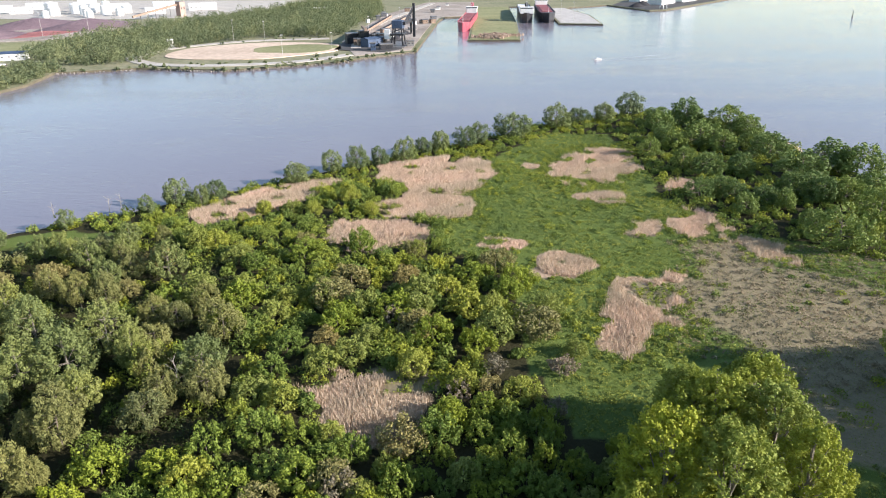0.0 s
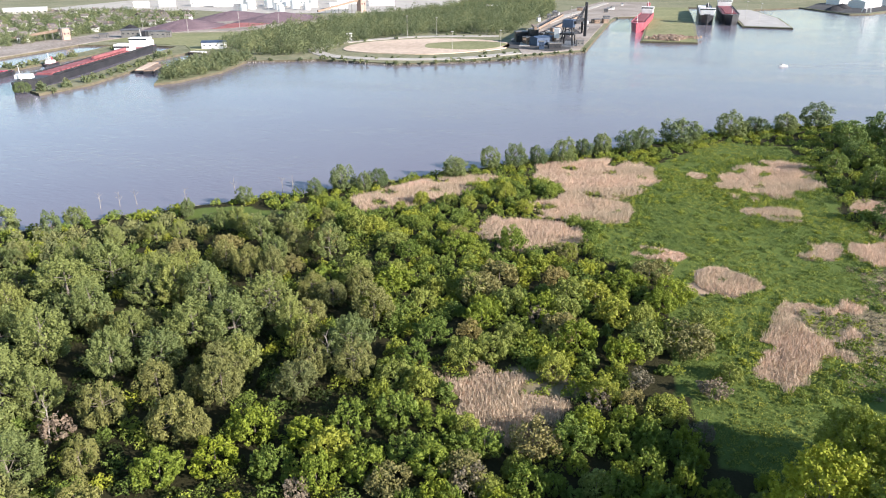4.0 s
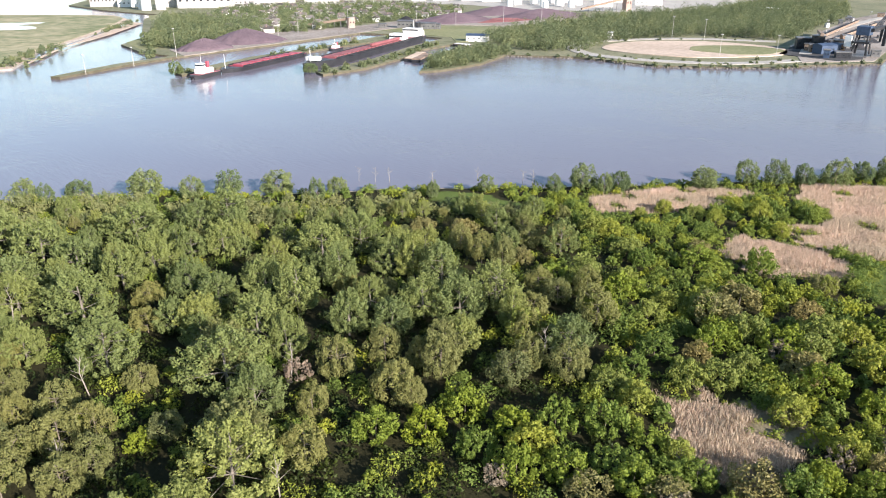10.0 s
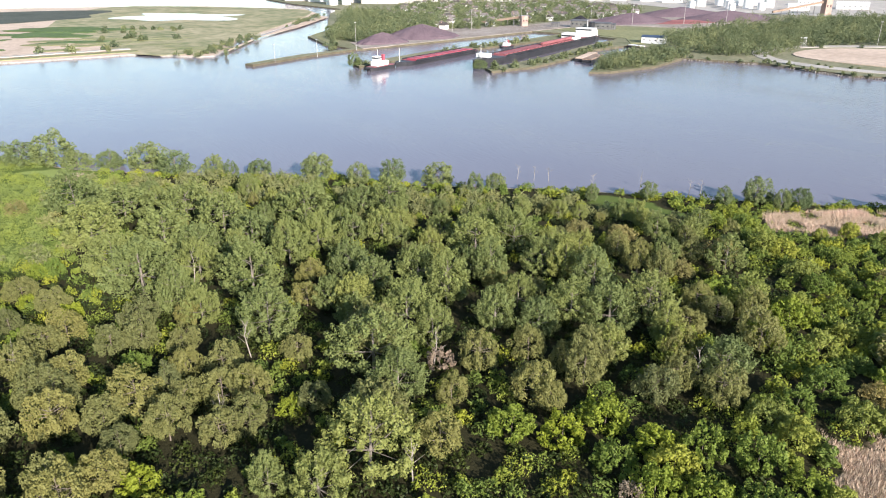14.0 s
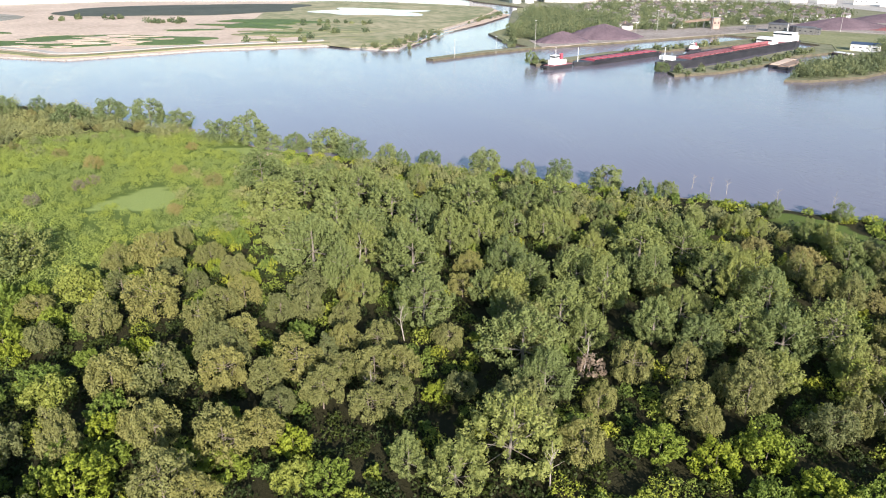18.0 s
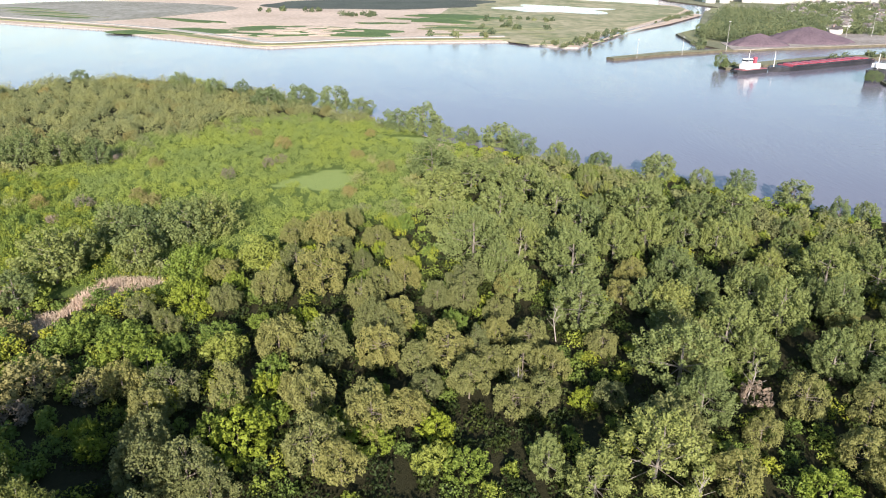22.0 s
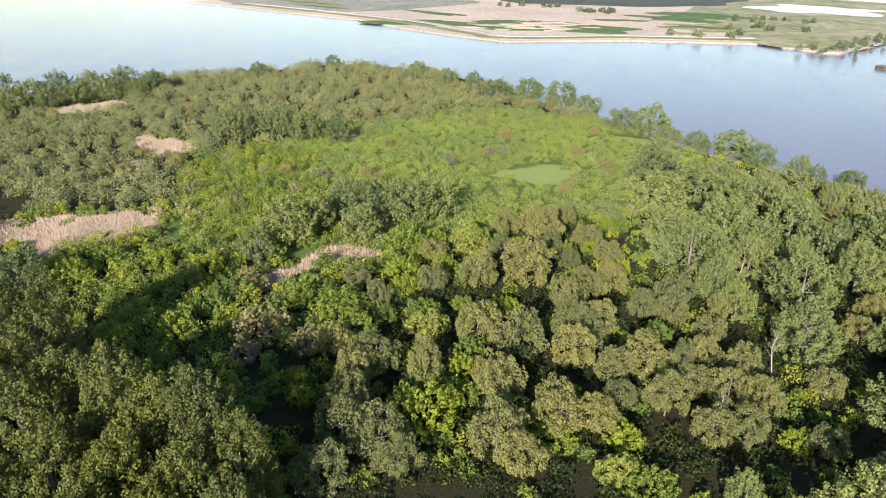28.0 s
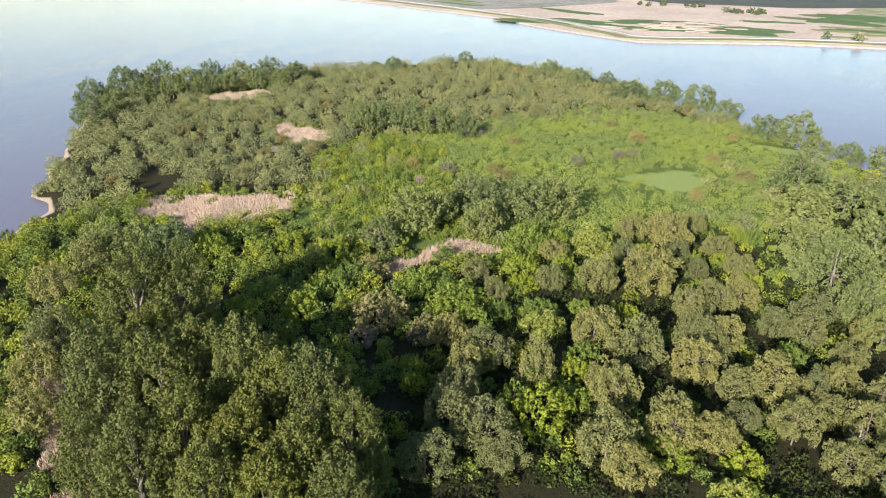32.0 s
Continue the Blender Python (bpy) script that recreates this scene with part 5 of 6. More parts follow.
def pile(name, x, y, rx, ry, h, turn, material, label):
    """A heap of loose material at its angle of rest, with gullies and a ridge."""
    bm = bmesh.new()
    rings = [[bm.verts.new((0, 0, h))]]
    for i in range(1, 9):
        s = i / 8
        ring = []
        for k in range(36):
            a = k / 36 * 2 * math.pi
            g = 1 + 0.10 * noise.noise(Vector((math.cos(a) * 3 + x, math.sin(a) * 3 + y, s * 2)))
            ring.append(bm.verts.new((rx * s * g * math.cos(a), ry * s * g * math.sin(a), h * (1 - s ** 1.15) + 0.5 * noise.noise(Vector((a * 5, s * 6, x))) - (1 if i == 8 else 0))))
        rings.append(ring)
    for k in range(36):
        bm.faces.new((rings[0][0], rings[1][k], rings[1][(k + 1) % 36]))
    for a, b in zip(rings[1:], rings[2:]):
        for k in range(36):
            bm.faces.new((a[k], b[k], b[(k + 1) % 36], a[(k + 1) % 36]))
    me = bpy.data.meshes.new(name)
    bm.to_mesh(me)
    bm.free()
    me.materials.append(material)
    ob = new(name, me)
    ob.matrix_world = pose(x, y, 1.9, 0, 0, turn)
    return tagged(ob, label, "heap", "heaps on the docks")


ORE = "heap of dark purple-brown iron ore"
pile("ore_heap", -590, 512, 44, 34, 13, 70, M_ORE, "large cone of dark purple-brown iron ore")
pile("ore_heap", -576, 448, 30, 18, 10, 75, M_ORE, "low heap of dark iron ore on the dock")
pile("ore_heap", -528, 812, 66, 30, 12, 60, M_ORE, "long ridge of dark iron ore in the yard")
pile("ore_heap", -462, 935, 80, 34, 12, 62, M_ORE, "long ridge of dark iron ore in the yard")
pile("ore_heap", -545, 960, 76, 34, 11, 62, M_ORE, "long ridge of dark iron ore in the yard")
pile("ore_heap", -486, 862, 62, 26, 3, 64, M_REDORE, "low spread of reddish ore dust")
pile("coal_heap", -588, 786, 14, 10, 7, 0, M_COAL, "small black coal heap")


# ---- works and buildings on the far shores ----
def block_building(name, x, y, w, d, h, turn, wall, roof, label, category="building", bays=5, low=True):
    """A works building: walls, a low gabled or flat roof, and its window bays."""
    ob = thing(name, pose(x, y, 1.5, 0, 0, turn), label, category)
    body = part("wall", box_bm(w, d, h, 0, 0, 0, 0.1), wall, ob)
    if low:
        bm = bmesh.new()
        v = [bm.verts.new(c) for c in ((-w / 2 - 0.6, -d / 2 - 0.6, h), (w / 2 + 0.6, -d / 2 - 0.6, h), (w / 2 + 0.6, d / 2 + 0.6, h), (-w / 2 - 0.6, d / 2 + 0.6, h), (-w / 2 - 0.6, 0, h + d * 0.14), (w / 2 + 0.6, 0, h + d * 0.14))]
        for f in ((0, 1, 5, 4), (2, 3, 4, 5), (1, 2, 5), (3, 0, 4), (3, 2, 1, 0)):
            bm.faces.new([v[i] for i in f])
        part("roof", bm, roof, ob)
    else:
        part("roof", box_bm(w + 0.8, d + 0.8, 0.8, 0, 0, h, 0.1), roof, ob)
    for i in range(bays):
        part("window", box_bm(w / bays * 0.35, 0.25, h * 0.14, -w / 2 + w * (i + 0.5) / bays, -d / 2 - 0.06, h * 0.5), M_GLASS, body)
    return ob


def tank(x, y, r, h):
    ob = thing("storage_tank", pose(x, y, 1.5), "round white storage tank of the works", "tank", "storage tanks of the works")
    bm = bmesh.new()
    bmesh.ops.create_cone(bm, cap_ends=True, segments=28, radius1=r, radius2=r, depth=h, matrix=Matrix.Translation((0, 0, h / 2)))
    part("shell", bm, M_WHITE, ob)
    bm = bmesh.new()
    bmesh.ops.create_cone(bm, cap_ends=True, segments=28, radius1=r * 1.03, radius2=r * 0.1, depth=r * 0.22, matrix=Matrix.Translation((0, 0, h + r * 0.11)))
    part("roof", bm, M_WHITE, ob)
    bm = bmesh.new()
    for k in range(10):
        a = k * 0.16
        box_bm(1.0, 0.5, 0.15, (r + 0.5) * math.cos(a), (r + 0.5) * math.sin(a), h * (k + 0.5) / 10, 0, bm, a)
    part("stair", bm, M_STEEL, ob)
    return ob


def mast(x, y, h, z=1.6):
    ob = thing("light_mast", pose(x, y, z), "tall grey steel light mast on the dock", "lamp", "light masts of the docks")
    part("pole", rod_bm((0, 0, -0.5), (0, 0, h), 0.22, 0.12), M_CONCRETE, ob)
    head = part("lamp_head", box_bm(2.2, 0.5, 0.45, 0, 0, h, 0.1), M_WHITE, ob)
    for s in (-1, 0, 1):
        part("lamp", box_bm(0.5, 0.4, 0.35, s * 0.75, -0.3, h - 0.25), M_STEEL, head)
    return ob


for x, y, h in ((-549, 396, 24), (-590, 557, 22), (-603, 600, 22), (-586, 667, 22), (-545, 750, 22), (-500, 772, 24), (-470, 840, 26), (-440, 890, 26), (-430, 960, 26), (-227, 766, 22), (-195, 770, 20),
                (-150, 650, 18), (-108, 668, 18), (-60, 900, 24), (-90, 820, 20), (150, 985, 26), (165, 975, 24), (-530, 300, 14), (-536, 345, 14), (-30, 1150, 24)):
    mast(x, y, h)

# white works beyond the ore yard
WORKS = [(-840, 1163, 34, 20, 11, 25), (-800, 1182, 36, 20, 12, 25), (-745, 1214, 60, 24, 13, 25), (-700, 1203, 44, 22, 11, 25), (-720, 1295, 50, 26, 12, 25), (-650, 1330, 40, 24, 16, 25), (-560, 1250, 46, 26, 13, 25),
         (-500, 1300, 50, 30, 12, 25), (-470, 1180, 40, 22, 10, 25), (-420, 1260, 60, 30, 11, 20), (-207, 1190, 26, 14, 8, 10), (-1177, 775, 60, 24, 16, 40)]
for x, y, w, d, h, turn in WORKS:
    block_building("works_building", x, y, w * 0.75, d * 0.75, h * 0.75, turn, M_WHITE, M_WHITE, "white works building with a low roof", "building", 6)
WORKS_GREY = [(-1048, 830, 90, 30, 22, 42), (-1107, 815, 40, 26, 30, 42), (-1010, 880, 60, 26, 14, 42), (-960, 905, 70, 30, 11, 42), (-1230, 760, 50, 26, 18, 42), (-900, 960, 60, 24, 12, 40), (-1062, 880, 30, 20, 34, 42)]
for x, y, w, d, h, turn in WORKS_GREY:
    block_building("works_building", x, y, w, d, h, turn, M_CONCRETE, M_WHITE, "pale grey factory block beyond the town", "building", 8, False)
for x, y, r, h in ((-619, 1152, 9, 12), (-603, 1194, 10, 14), (-575, 1160, 7, 15), (-557, 1131, 6, 12), (-540, 1158, 8, 14), (-590, 1225, 10, 13), (-625, 1235, 10, 13), (-640, 1185, 7, 16), (-525, 1200, 8, 12), (-560, 1205, 6, 18),
                   (-540, 1105, 5, 10), (-510, 1140, 6, 11), (-660, 1225, 9, 13), (-680, 1260, 11, 13), (-610, 1110, 5, 10)):
    tank(x, y, r, h)


def silo(x, y, r, h):
    ob = thing("silo", pose(x, y, 1.5), "tall round concrete silo of the factory", "silo", "silos of the factory")
    part("shaft", rod_bm((0, 0, -0.5), (0, 0, h), r, r, 22), M_WHITE, ob)
    part("cap", rod_bm((0, 0, h), (0, 0, h + 2.5), r * 1.06, r * 0.5, 22), M_CONCRETE, ob)
    part("head_house", box_bm(r, r, 5, 0, 0, h + 2, 0.1), M_CONCRETE, ob)


for x, y in ((-1080, 735), (-1071, 756), (-1098, 742)):
    silo(x, y, 8, 42)

# ore handling
block_building("transfer_tower", -593, 680, 8, 7, 12, 65, M_BRICK, M_STEEL, "pinkish transfer tower of the ore conveyor", "tower", 2, False)
block_building("transfer_tower", -407, 1119, 11, 9, 21, 65, M_BRICK, M_STEEL, "tall tan transfer tower above the ore yard", "tower", 2, False)
for x, y, w, d, h in ((-536, 716, 20, 11, 8), (-505, 716, 22, 11, 7), (-495, 722, 9, 9, 6), (-560, 700, 9, 7, 5)):
    block_building("dock_shed", x, y, w, d, h, 25, M_STEEL, M_STEEL, "grey corrugated shed in the ore yard", "shed", 4)
block_building("boat_house", -388, 640, 22, 12, 6, 20, M_WHITE, M_BLUE, "small building with a blue roof by the slip", "building", 4)
block_building("white_hut", -280, 728, 5, 5, 7, 10, M_WHITE, M_WHITE, "small white hut beside the loop road", "hut", 2)


def conveyor(a, b, label):
    """A raised conveyor gallery on trestle legs."""
    a, b = Vector(a), Vector(b)
    ob = thing("conveyor", pose(a.x, a.y, 1.6), label, "conveyor")
    d = b - a
    run = Vector((d.x, d.y, 0)).length
    m = pose(0, 0, 0, 0, 0, math.degrees(math.atan2(d.y, d.x))) @ pose(0, 0, 0, 0, -math.degrees(math.atan2(d.z, run)), 0)
    bm = box_bm(d.length, 3.0, 2.6, d.length / 2, 0, a.z, 0.1)
    bm.transform(m)
    part("gallery", bm, M_RUST, ob)
    for i in range(1, 6):
        q = d * (i / 6)
        part("trestle", rod_bm((q.x, q.y, -1), (q.x, q.y, a.z + q.z + 0.4), 0.6, 0.5), M_STEEL, ob)


conveyor((-450, 1045, 4), (-410, 1113, 16), "rusty conveyor gallery rising to the tower")
conveyor((-640, 655, 2), (-598, 679, 9), "pale conveyor rising to the transfer tower")
conveyor((-104, 880, 3), (-82, 722, 14), "long coal conveyor at the dock")


def coal_loader(x, y, turn):
    ob = thing("coal_loader", pose(x, y, 2.0, 0, 0, turn) @ Matrix.Scale(0.82, 4), "huge dark blue and black coal ship loader", "crane")
    for sx in (-7, 7):
        for sy in (-8, 8):
            part("leg", rod_bm((sx, sy, 0), (sx * 0.7, sy * 0.7, 20), 1.1, 0.9), M_HULL, ob)
    part("platform", box_bm(17, 19, 2, 0, 0, 12, 0.2), M_HULL, ob)
    part("machine_house", box_bm(13, 14, 9, 0, 0, 20, 0.3), M_BLUE, ob, "dark blue machine house")
    part("control_cabin", box_bm(7, 7, 11, -12, -5, 8, 0.3), M_WHITE, ob, "white control cabin")
    part("boom", box_bm(4, 46, 3.2, 8, 18, 24, 0.2), M_HULL, ob)
    bm = box_bm(3.2, 3.2, 40, 12, 40, 6, 0.2)
    part("tower", bm, M_HULL, ob, "tall black raised boom")
    for k in range(5):
        part("brace", rod_bm((8, -2 + k * 9, 27), (12, 40, 44), 0.35, 0.35), M_HULL, ob)
    part("spout", rod_bm((8, 40, 24), (8, 40, 10), 1.6, 1.1), M_HULL, ob)
    part("rail_track", box_bm(22, 60, 0.5, 0, 8, -0.2), M_STEEL, ob)


coal_loader(-50, 722, -8)
slab("blue_shed_yard", [(-110, 690), (-60, 668), (-45, 690), (-52, 800), (-108, 800)], 2.2, 0.5, M_ASPHALT, "structure", "black coal-dusted yard", "yard")
block_building("coal_shed", -76, 716, 20, 11, 8, 50, M_BLUE, M_BLUE, "long blue coal handling shed", "shed", 4)
for x, y, w, d, h in ((-98, 742, 14, 10, 10), (-92, 765, 12, 12, 8), (-86, 735, 9, 9, 13), (-70, 755, 10, 8, 8), (-60, 690, 12, 6, 5)):
    block_building("coal_works", x, y, w, d, h, 20, M_HULL, M_STEEL, "black steel coal handling building", "building", 3, False)
cg = np.random.default_rng(81)
for k in range(26):
    block_building("coal_works", -78 + 20 * cg.normal(), 745 + 34 * cg.normal(), 3 + 5 * cg.random(), 3 + 4 * cg.random(), 2.5 + 6 * cg.random(), 40 * cg.random(), (M_HULL, M_STEEL, M_BLUE, M_WHITE, M_RUST)[k % 5], M_STEEL, "small weathered structure in the coal yard", "building", 2, False)
for k in range(20):
    block_building("yard_shed", -50 + 26 * cg.normal(), 980 + 110 * cg.normal(), 4 + 7 * cg.random(), 4 + 4 * cg.random(), 3 + 3 * cg.random(), 40 * cg.random(), (M_WHITE, M_STEEL, M_RUST)[k % 3], M_STEEL, "small shed beside the dock tracks", "shed", 2)
for x, y, r, h in ((-62, 780, 12, 7), (-80, 800, 12, 6), (-55, 830, 14, 6)):
    pile("coal_heap", x, y, r, r * 0.8, h, 0, M_COAL, "black heap of coal on the dock")


def railcar(m):
    ob = thing("coal_car", m, "open steel coal railcar on the dock track", "railcar", "railcars on the coal dock")
    part("body", box_bm(3.0, 14.0, 2.6, 0, 0, 1.1, 0.15), M_RUST, ob)
    part("load", box_bm(2.5, 12.8, 0.5, 0, 0, 3.6, 0.2), M_COAL, ob)
    for y in (-5, 5):
        part("bogie", box_bm(2.2, 2.6, 1.15, 0, y, -0.1, 0.1), M_STEEL, ob)
    return ob


first = railcar(pose(-96, 830, 1.98, 0, 0, 2))
for i in range(1, 15):
    copy_thing(first, pose(-96 + i * 0.9, 830 + i * 15.5, 1.98, 0, 0, -3))
for i in range(12):
    copy_thing(first, pose(-76 + i * 1.6, 870 + i * 15.5, 1.98, 0, 0, -6))


# ---- houses of the town ----
def town_house(m, wall, roof):
    ob = thing("house", m, "small pale house among the town's trees", "house", "houses of the town")
    body = part("wall", box_bm(9, 8, 5, 0, 0, 0, 0.05), wall, ob)
    bm = bmesh.new()
    v = [bm.verts.new(c) for c in ((-5, -4.5, 5), (5, -4.5, 5), (5, 4.5, 5), (-5, 4.5, 5), (-5, 0, 8.2), (5, 0, 8.2))]
    for f in ((0, 1, 5, 4), (2, 3, 4, 5), (1, 2, 5), (3, 0, 4), (3, 2, 1, 0)):
        bm.faces.new([v[i] for i in f])
    top = part("roof", bm, roof, ob)
    part("chimney", box_bm(0.9, 0.9, 2.2, 2.5, 1.5, 6.4), M_BRICK, top)
    for x in (-2.8, 2.8):
        w = part("window", box_bm(1.3, 0.2, 1.4, x, -4.06, 2.4), M_GLASS, body)
    part("door", box_bm(1.1, 0.2, 2.1, 0, -4.06, 0.1), M_BRICK, body)
    return ob


TOWN = [(-640, 570), (-606, 620), (-612, 760), (-570, 880), (-640, 1010), (-800, 1060), (-1000, 960), (-960, 780), (-860, 680), (-760, 590)]
M_SIDING = surface("pale_siding", (0.50, 0.48, 0.44), (0.70, 0.68, 0.63), 0.2, 1.5, 0.7, vary=0.25)
hg = np.random.default_rng(51)
kinds = [town_house(pose(-650, 640, 1.5, 0, 0, 20), M_WHITE, M_ROOF), town_house(pose(-700, 700, 1.5, 0, 0, 110), M_SIDING, M_ROOF)]
hx, hy = np.meshgrid(np.arange(-1000, -590, 34), np.arange(590, 1060, 30))
for x, y in zip(hx.ravel(), hy.ravel()):
    x, y = x + hg.normal() * 7, y + hg.normal() * 7
    if inside(TOWN, np.array([x]), np.array([y]))[0] and hg.random() < 0.85:
        copy_thing(kinds[int(hg.random() * 2)], pose(x, y, 1.5, 0, 0, hg.choice([20, 110, 200]) + hg.normal() * 5))


# ---- craft ----
def tug(x, y, turn, size, label):
    ob = thing("tugboat", pose(x, y, 0, 0, 0, turn) @ Matrix.Scale(size, 4), label, "boat")
    part("hull", hull_bm(28, 9, 2.6, 0.3, 0.1), M_HULL, ob)
    part("deck", box_bm(7.4, 22, 0.3, 0, 15, 2.6), M_DECK, ob)
    house = part("deckhouse", box_bm(6, 13, 3.2, 0, 14, 2.9, 0.2), M_WHITE, ob)
    part("wheelhouse", box_bm(4.6, 5, 3.4, 0, 11, 6.1, 0.2), M_WHITE, ob)
    part("window_band", box_bm(4.7, 5.1, 1.0, 0, 11, 7.9), M_GLASS, house)
    part("funnel", box_bm(1.8, 2.2, 4, 0, 18, 6.1, 0.2), M_RED, ob)
    part("mast", rod_bm((0, 12, 9.4), (0, 12, 15), 0.18, 0.08), M_WHITE, ob)
    part("fender", rod_bm((-3, 0.2, 2.2), (3, 0.2, 2.2), 0.6, 0.6), M_HULL, ob)


tug(-445, 330, 12, 1.1, "white and black tugboat pushing the red barge")
tug(-470, 508, 12, 0.7, "small white tugboat at the finger pier")


def work_barge(x, y, turn, w, l, mat, label):
    ob = thing("work_barge", pose(x, y, 0, 0, 0, turn), label, "barge")
    part("hull", box_bm(w, l, 3.0, 0, 0, -0.9, 0.3), M_HULL, ob)
    part("cargo", box_bm(w * 0.86, l * 0.9, 1.0, 0, 0, 2.05, 0.3), mat, ob)
    for s in (-1, 1):
        part("coaming", box_bm(0.4, l * 0.94, 0.9, s * w * 0.46, 0, 2.05), M_RUST, ob)


work_barge(-374, 512, 20, 8, 44, M_TAN, "flat barge with pale tan cargo")
work_barge(-364, 508, 20, 8, 40, M_RUST, "flat rusty barge moored beside another")
work_barge(-383, 602, 80, 8, 18, M_WHITE, "small white barge in the slip")


def motorboat(x, y, turn):
    ob = thing("motorboat", pose(x, y, 0, 0, 0, turn), "small white motorboat under way on the river", "boat")
    part("hull", hull_bm(7.5, 2.6, 1.0, 0.4, 0.05, 0.7, -0.3), M_WHITE, ob)
    part("cabin", box_bm(1.8, 2.2, 1.0, 0, 3.6, 1.0, 0.2), M_WHITE, ob)
    part("windscreen", box_bm(1.6, 0.15, 0.6, 0, 2.4, 1.5), M_GLASS, ob)
    for s in (-1, 1):
        bm = bmesh.new()
        for k in range(26):
            box_bm(0.35 + 0.03 * k, 1.6, 0.08, s * (1.2 + 0.42 * k), 6 + 2.6 * k, 0.0, 0.03, bm, s * -0.16)
        part("wake", bm, M_FOAM, ob, "pale foam line of the wake")


slab("far_dock_yard", [(282, 1280), (313, 1165), (338, 1172), (520, 1412), (480, 1440), (330, 1400)], 1.95, 0.5, M_ASPHALT, "structure", "dark paved dock yard on the far point", "yard")
for x, y, w, d, h in ((372, 1300, 60, 26, 10), (430, 1370, 70, 28, 12), (352, 1375, 40, 22, 9)):
    block_building("dock_warehouse", x, y, w, d, h, 52, M_WHITE, M_WHITE, "long white dock warehouse on the far point", "building", 6)
crane = thing("dock_crane", pose(345, 1192, 2.0, 0, 0, 30), "white harbour crane at the edge of the dock", "crane")
for sx in (-4, 4):
    for sy in (-4, 4):
        part("leg", rod_bm((sx, sy, 0), (sx * 0.5, sy * 0.5, 16), 0.7, 0.5), M_WHITE, crane)
part("cabin", box_bm(5, 6, 5, 0, 0, 16, 0.2), M_WHITE, crane)
part("boom", rod_bm((0, 2, 20), (2, 16, 38), 0.9, 0.4), M_WHITE, crane)
for x, y, r, h in ((312, 1230, 16, 7), (330, 1265, 18, 8)):
    pile("coal_heap", x, y, r, r * 0.8, h, 40, M_COAL, "black heap of coal on the far dock")
motorboat(124, 619, -74)
buoy = thing("channel_buoy", pose(556, 1018, 0), "slim dark channel buoy in the river", "buoy")
part("float", rod_bm((0, 0, -0.4), (0, 0, 1.2), 1.3, 1.1, 12), M_HULL, buoy)
part("mast", rod_bm((0, 0, 1.2), (0, 0, 9), 0.5, 0.3), M_HULL, buoy)

# rubble on the grassy pier, and stones and bushes along the banks
rg = np.random.default_rng(61)


def rubble(name, pts, size, z, material, label, category="stones"):
    """Loose angular stones, joined."""
    n = len(pts)
    box = np.array([(-1, -1, -1), (1, -1, -1), (1, 1, -1), (-1, 1, -1), (-.7, -.7, 1), (.7, -.7, 1), (.7, .7, 1), (-.7, .7, 1)], float)
    v = box[None] * (size * (0.4 + rg.random((n, 1, 3)))) * 0.5 + 0.12 * size * rg.normal(size=(n, 8, 3))
    v = v + np.concatenate([pts, np.full((n, 1), z)], 1)[:, None]
    q = np.array([(4, 5, 6, 7), (0, 1, 5, 4), (1, 2, 6, 5), (2, 3, 7, 6), (3, 0, 4, 7)])
    me = array_mesh(name, v[:, q.ravel()].reshape(-1, 3), 4, material)
    return tagged(new(name, me), label, category, "", "stuff")


def along(line, gap, spread):
    p = np.asarray(line, float)
    out = []
    for a, b in zip(p, p[1:]):
        n = max(int(np.hypot(*(b - a)) / gap), 1)
        s = rg.random(n)[:, None]
        out.append(a + (b - a) * s + rg.normal(size=(n, 2)) * spread)
    return np.concatenate(out)


rubble("pier_rubble", np.stack([50 + 17 * rg.normal(size=260) * 0.55, 795 + 14 * rg.normal(size=260) * 0.6], 1), 3.2, 2.6, M_RUST, "heap of scrap and rubble on the pier")
bank = spline([(-312, 563), (-256, 583), (-228, 580), (-178, 570), (-137, 588), (-94, 612), (-72, 640), (-31, 678)], 5, False)
rubble("loop_rip_rap", along(bank, 0.6, 1.0), 1.0, 0.4, M_STONE, "grey stone rip-rap along the loop's bank")
rubble("dike_rip_rap", along([(-665, 245), (-689, 126), (-684, 51), (-680, 12), (-726, -34), (-800, -100), (-892, -160), (-987, -268), (-1134, -425)], 0.9, 1.0), 1.1, 0.3, M_STONE, "pale stone rip-rap along the marsh dike")


def far_bushes(name, pts, width, height, n, size, material, label, tint=0.5):
    return joined_crowns(name, pts, width, height, n, size, material, label, "bushes", rg, 0.9, tint, 0.1, 1.4)


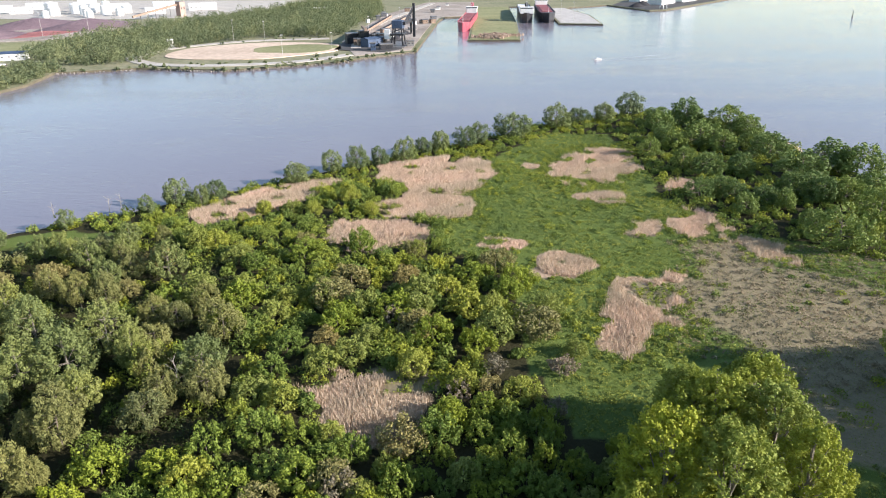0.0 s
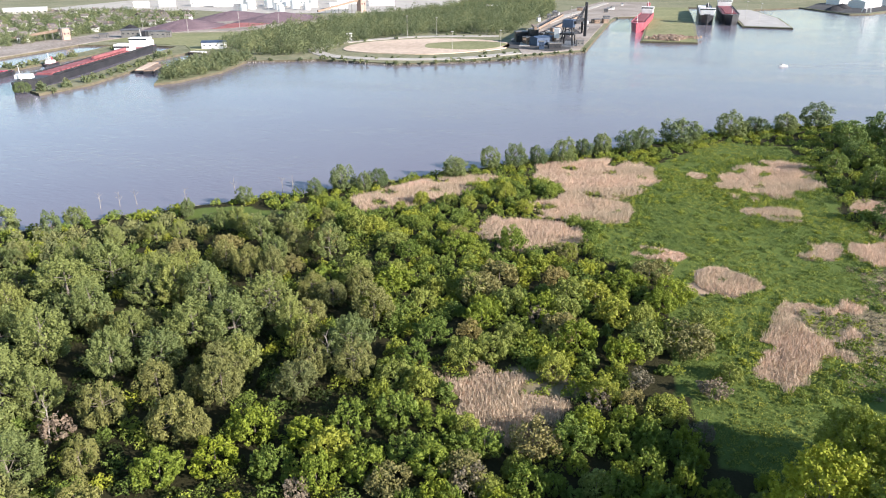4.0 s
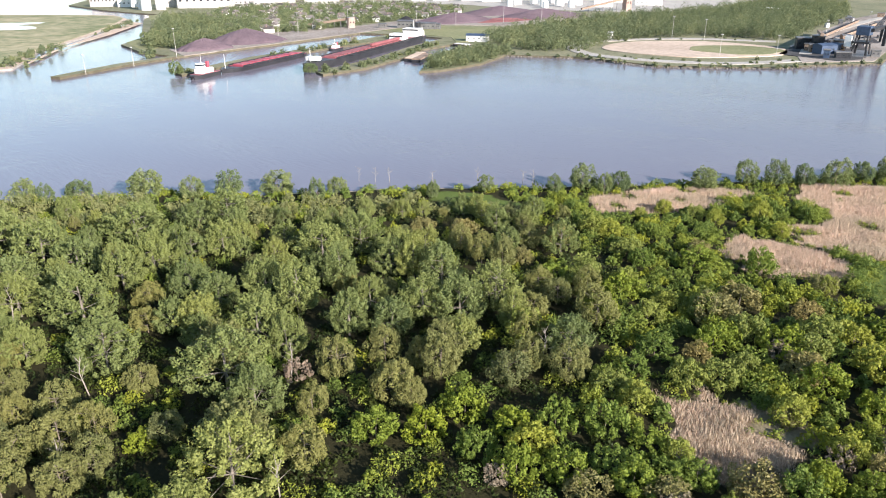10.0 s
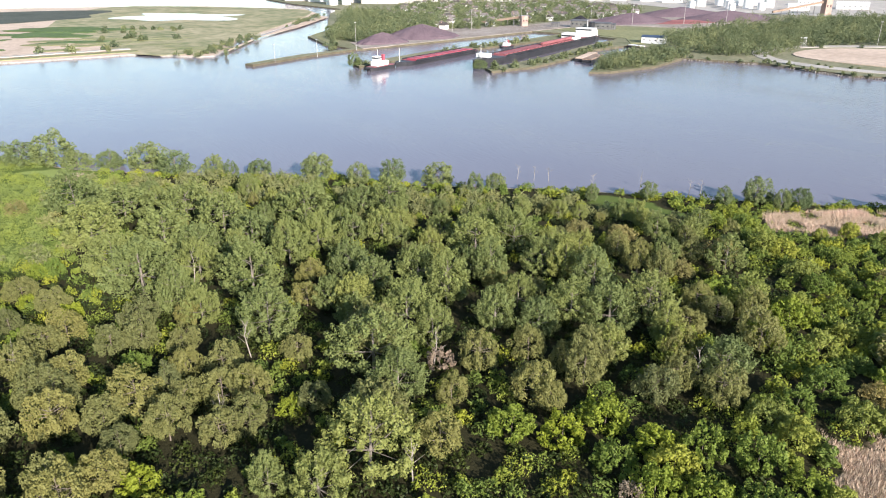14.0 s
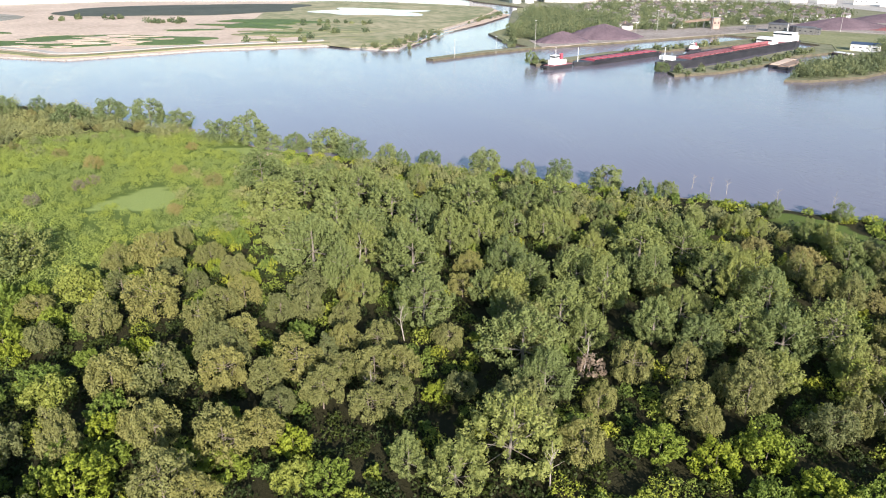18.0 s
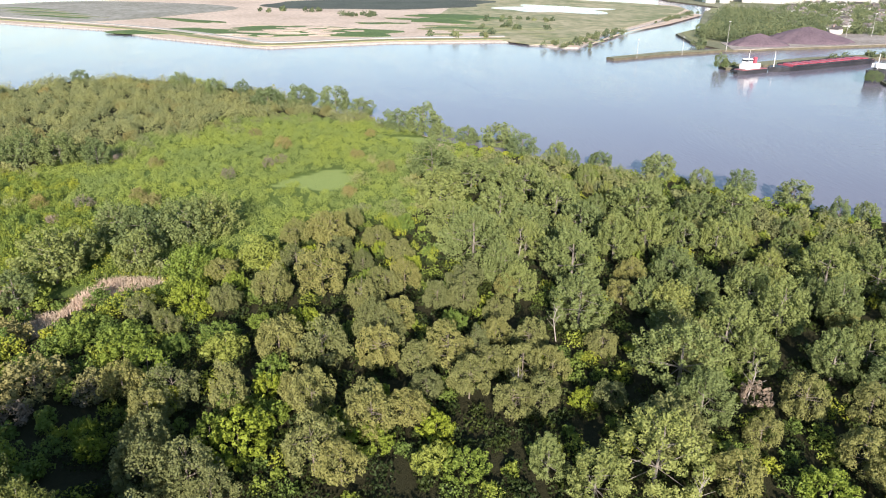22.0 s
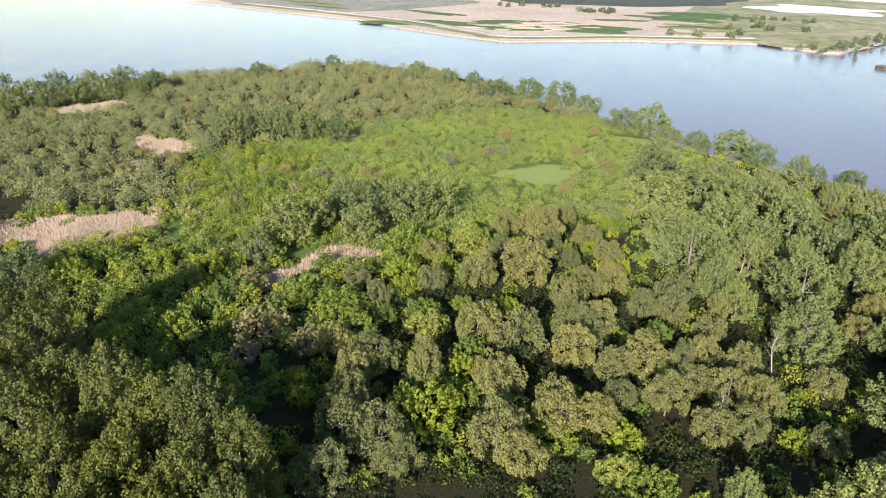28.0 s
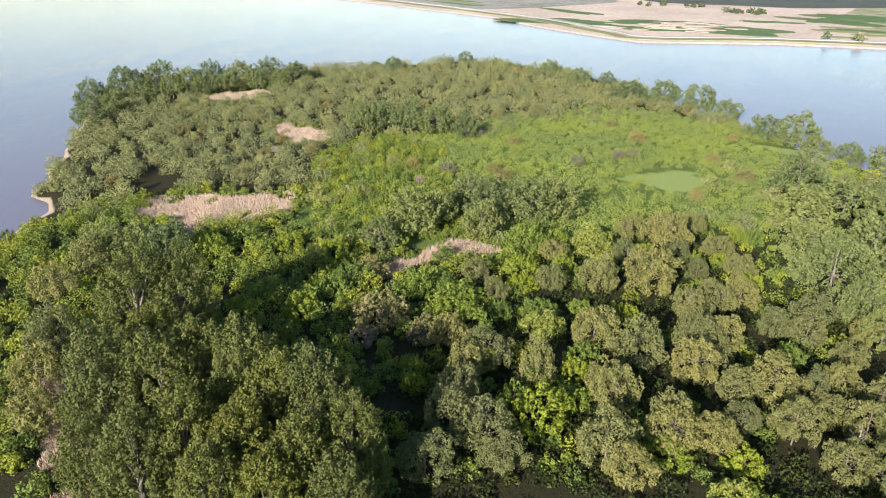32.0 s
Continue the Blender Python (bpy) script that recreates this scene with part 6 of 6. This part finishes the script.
far_bushes("bank_bushes", np.concatenate([along(bank, 9, 1.5), along(LOOP, 9, 8)]), 3.6, 2.6, 60, 1.1, M_FAR, "scattered green bushes along the loop's bank")
far_bushes("finger_bushes", np.concatenate([along([(-470, 340), (-474, 380)], 30, 1), along([(-486, 440), (-486, 640)], 8, 4), along([(-380, 400), (-374, 440), (-388, 520), (-410, 600)], 5.5, 2.5)]), 6, 4.2, 120, 1.2, M_FAR, "green bushes on the finger piers")
far_bushes("spit_tip_bushes", np.concatenate([along([(-470, 338), (-472, 343)], 2, 1.5), along([(-382, 400), (-378, 408)], 3, 1.5), along([(-596, 402), (-575, 396)], 6, 1.5)]), 6.5, 8, 160, 1.1, M_FAR, "small green trees on the pier tips")
far_bushes("canal_bushes", np.concatenate([along([(-640, 262), (-612, 280), (-655, 320), (-720, 380)], 3.5, 7), along([(-790, 470), (-930, 620)], 7, 4), along([(-600, 398), (-560, 372)], 7, 3)]), 6, 5, 110, 1.0, M_FAR, "green bushes along the canal mouth")
far_bushes("marsh_bushes", np.concatenate([along([(-1110, 10), (-1080, 110)], 7, 8), along([(-1000, 120), (-985, 170)], 4, 8), along([(-740, 130), (-700, 230)], 24, 10), along([(-720, 250), (-880, 330)], 8, 22)]), 8, 6, 100, 1.8, M_FAR, "dark bushes scattered over the marsh", 0.3)
tree_at = [(-682, 470), (-690, 462), (-388, 395), (-470, 336)]
for i, (x, y) in enumerate(tree_at):
    plant(SHORE_TREE[i % 6], x, y, 11, i * 80, 1.0, 1.5, "single leafy tree on a bank by the canal")
slab("canal_lawn", [(-600, 402), (-640, 418), (-690, 440), (-735, 500), (-700, 520), (-640, 450)], 1.75, 0.4, M_LAWN, "structure", "mown lawn beside the canal", "lawn")
slab("canal_sand", [(-700, 372), (-640, 316), (-618, 300), (-650, 330), (-720, 395), (-790, 470), (-900, 590), (-880, 590), (-780, 480)], 1.5, 0.4, M_TAN, "structure", "sandy bank of the canal", "bank")
tg = np.random.default_rng(71)
for k in range(26):
    x, y = -806 + tg.normal() * 26, 45 + tg.normal() * 42
    slab("reed_islet", ellipse(x, y, 9 + 9 * tg.random(), 3 + 3 * tg.random(), 70, 14, 0.25), 1.7 + 0.008 * k, 0.3, M_TAN, "structure", "tan reed islet in the green patch", "field")
for k in range(14):
    x, y = -770 + tg.normal() * 50, 260 + tg.normal() * 45
    slab("green_strip", ellipse(x, y, 14 + 18 * tg.random(), 4 + 5 * tg.random(), 60, 14, 0.25), 1.64 + 0.008 * k, 0.3, M_LAWN, "structure", "green strip in the dry marsh", "field")
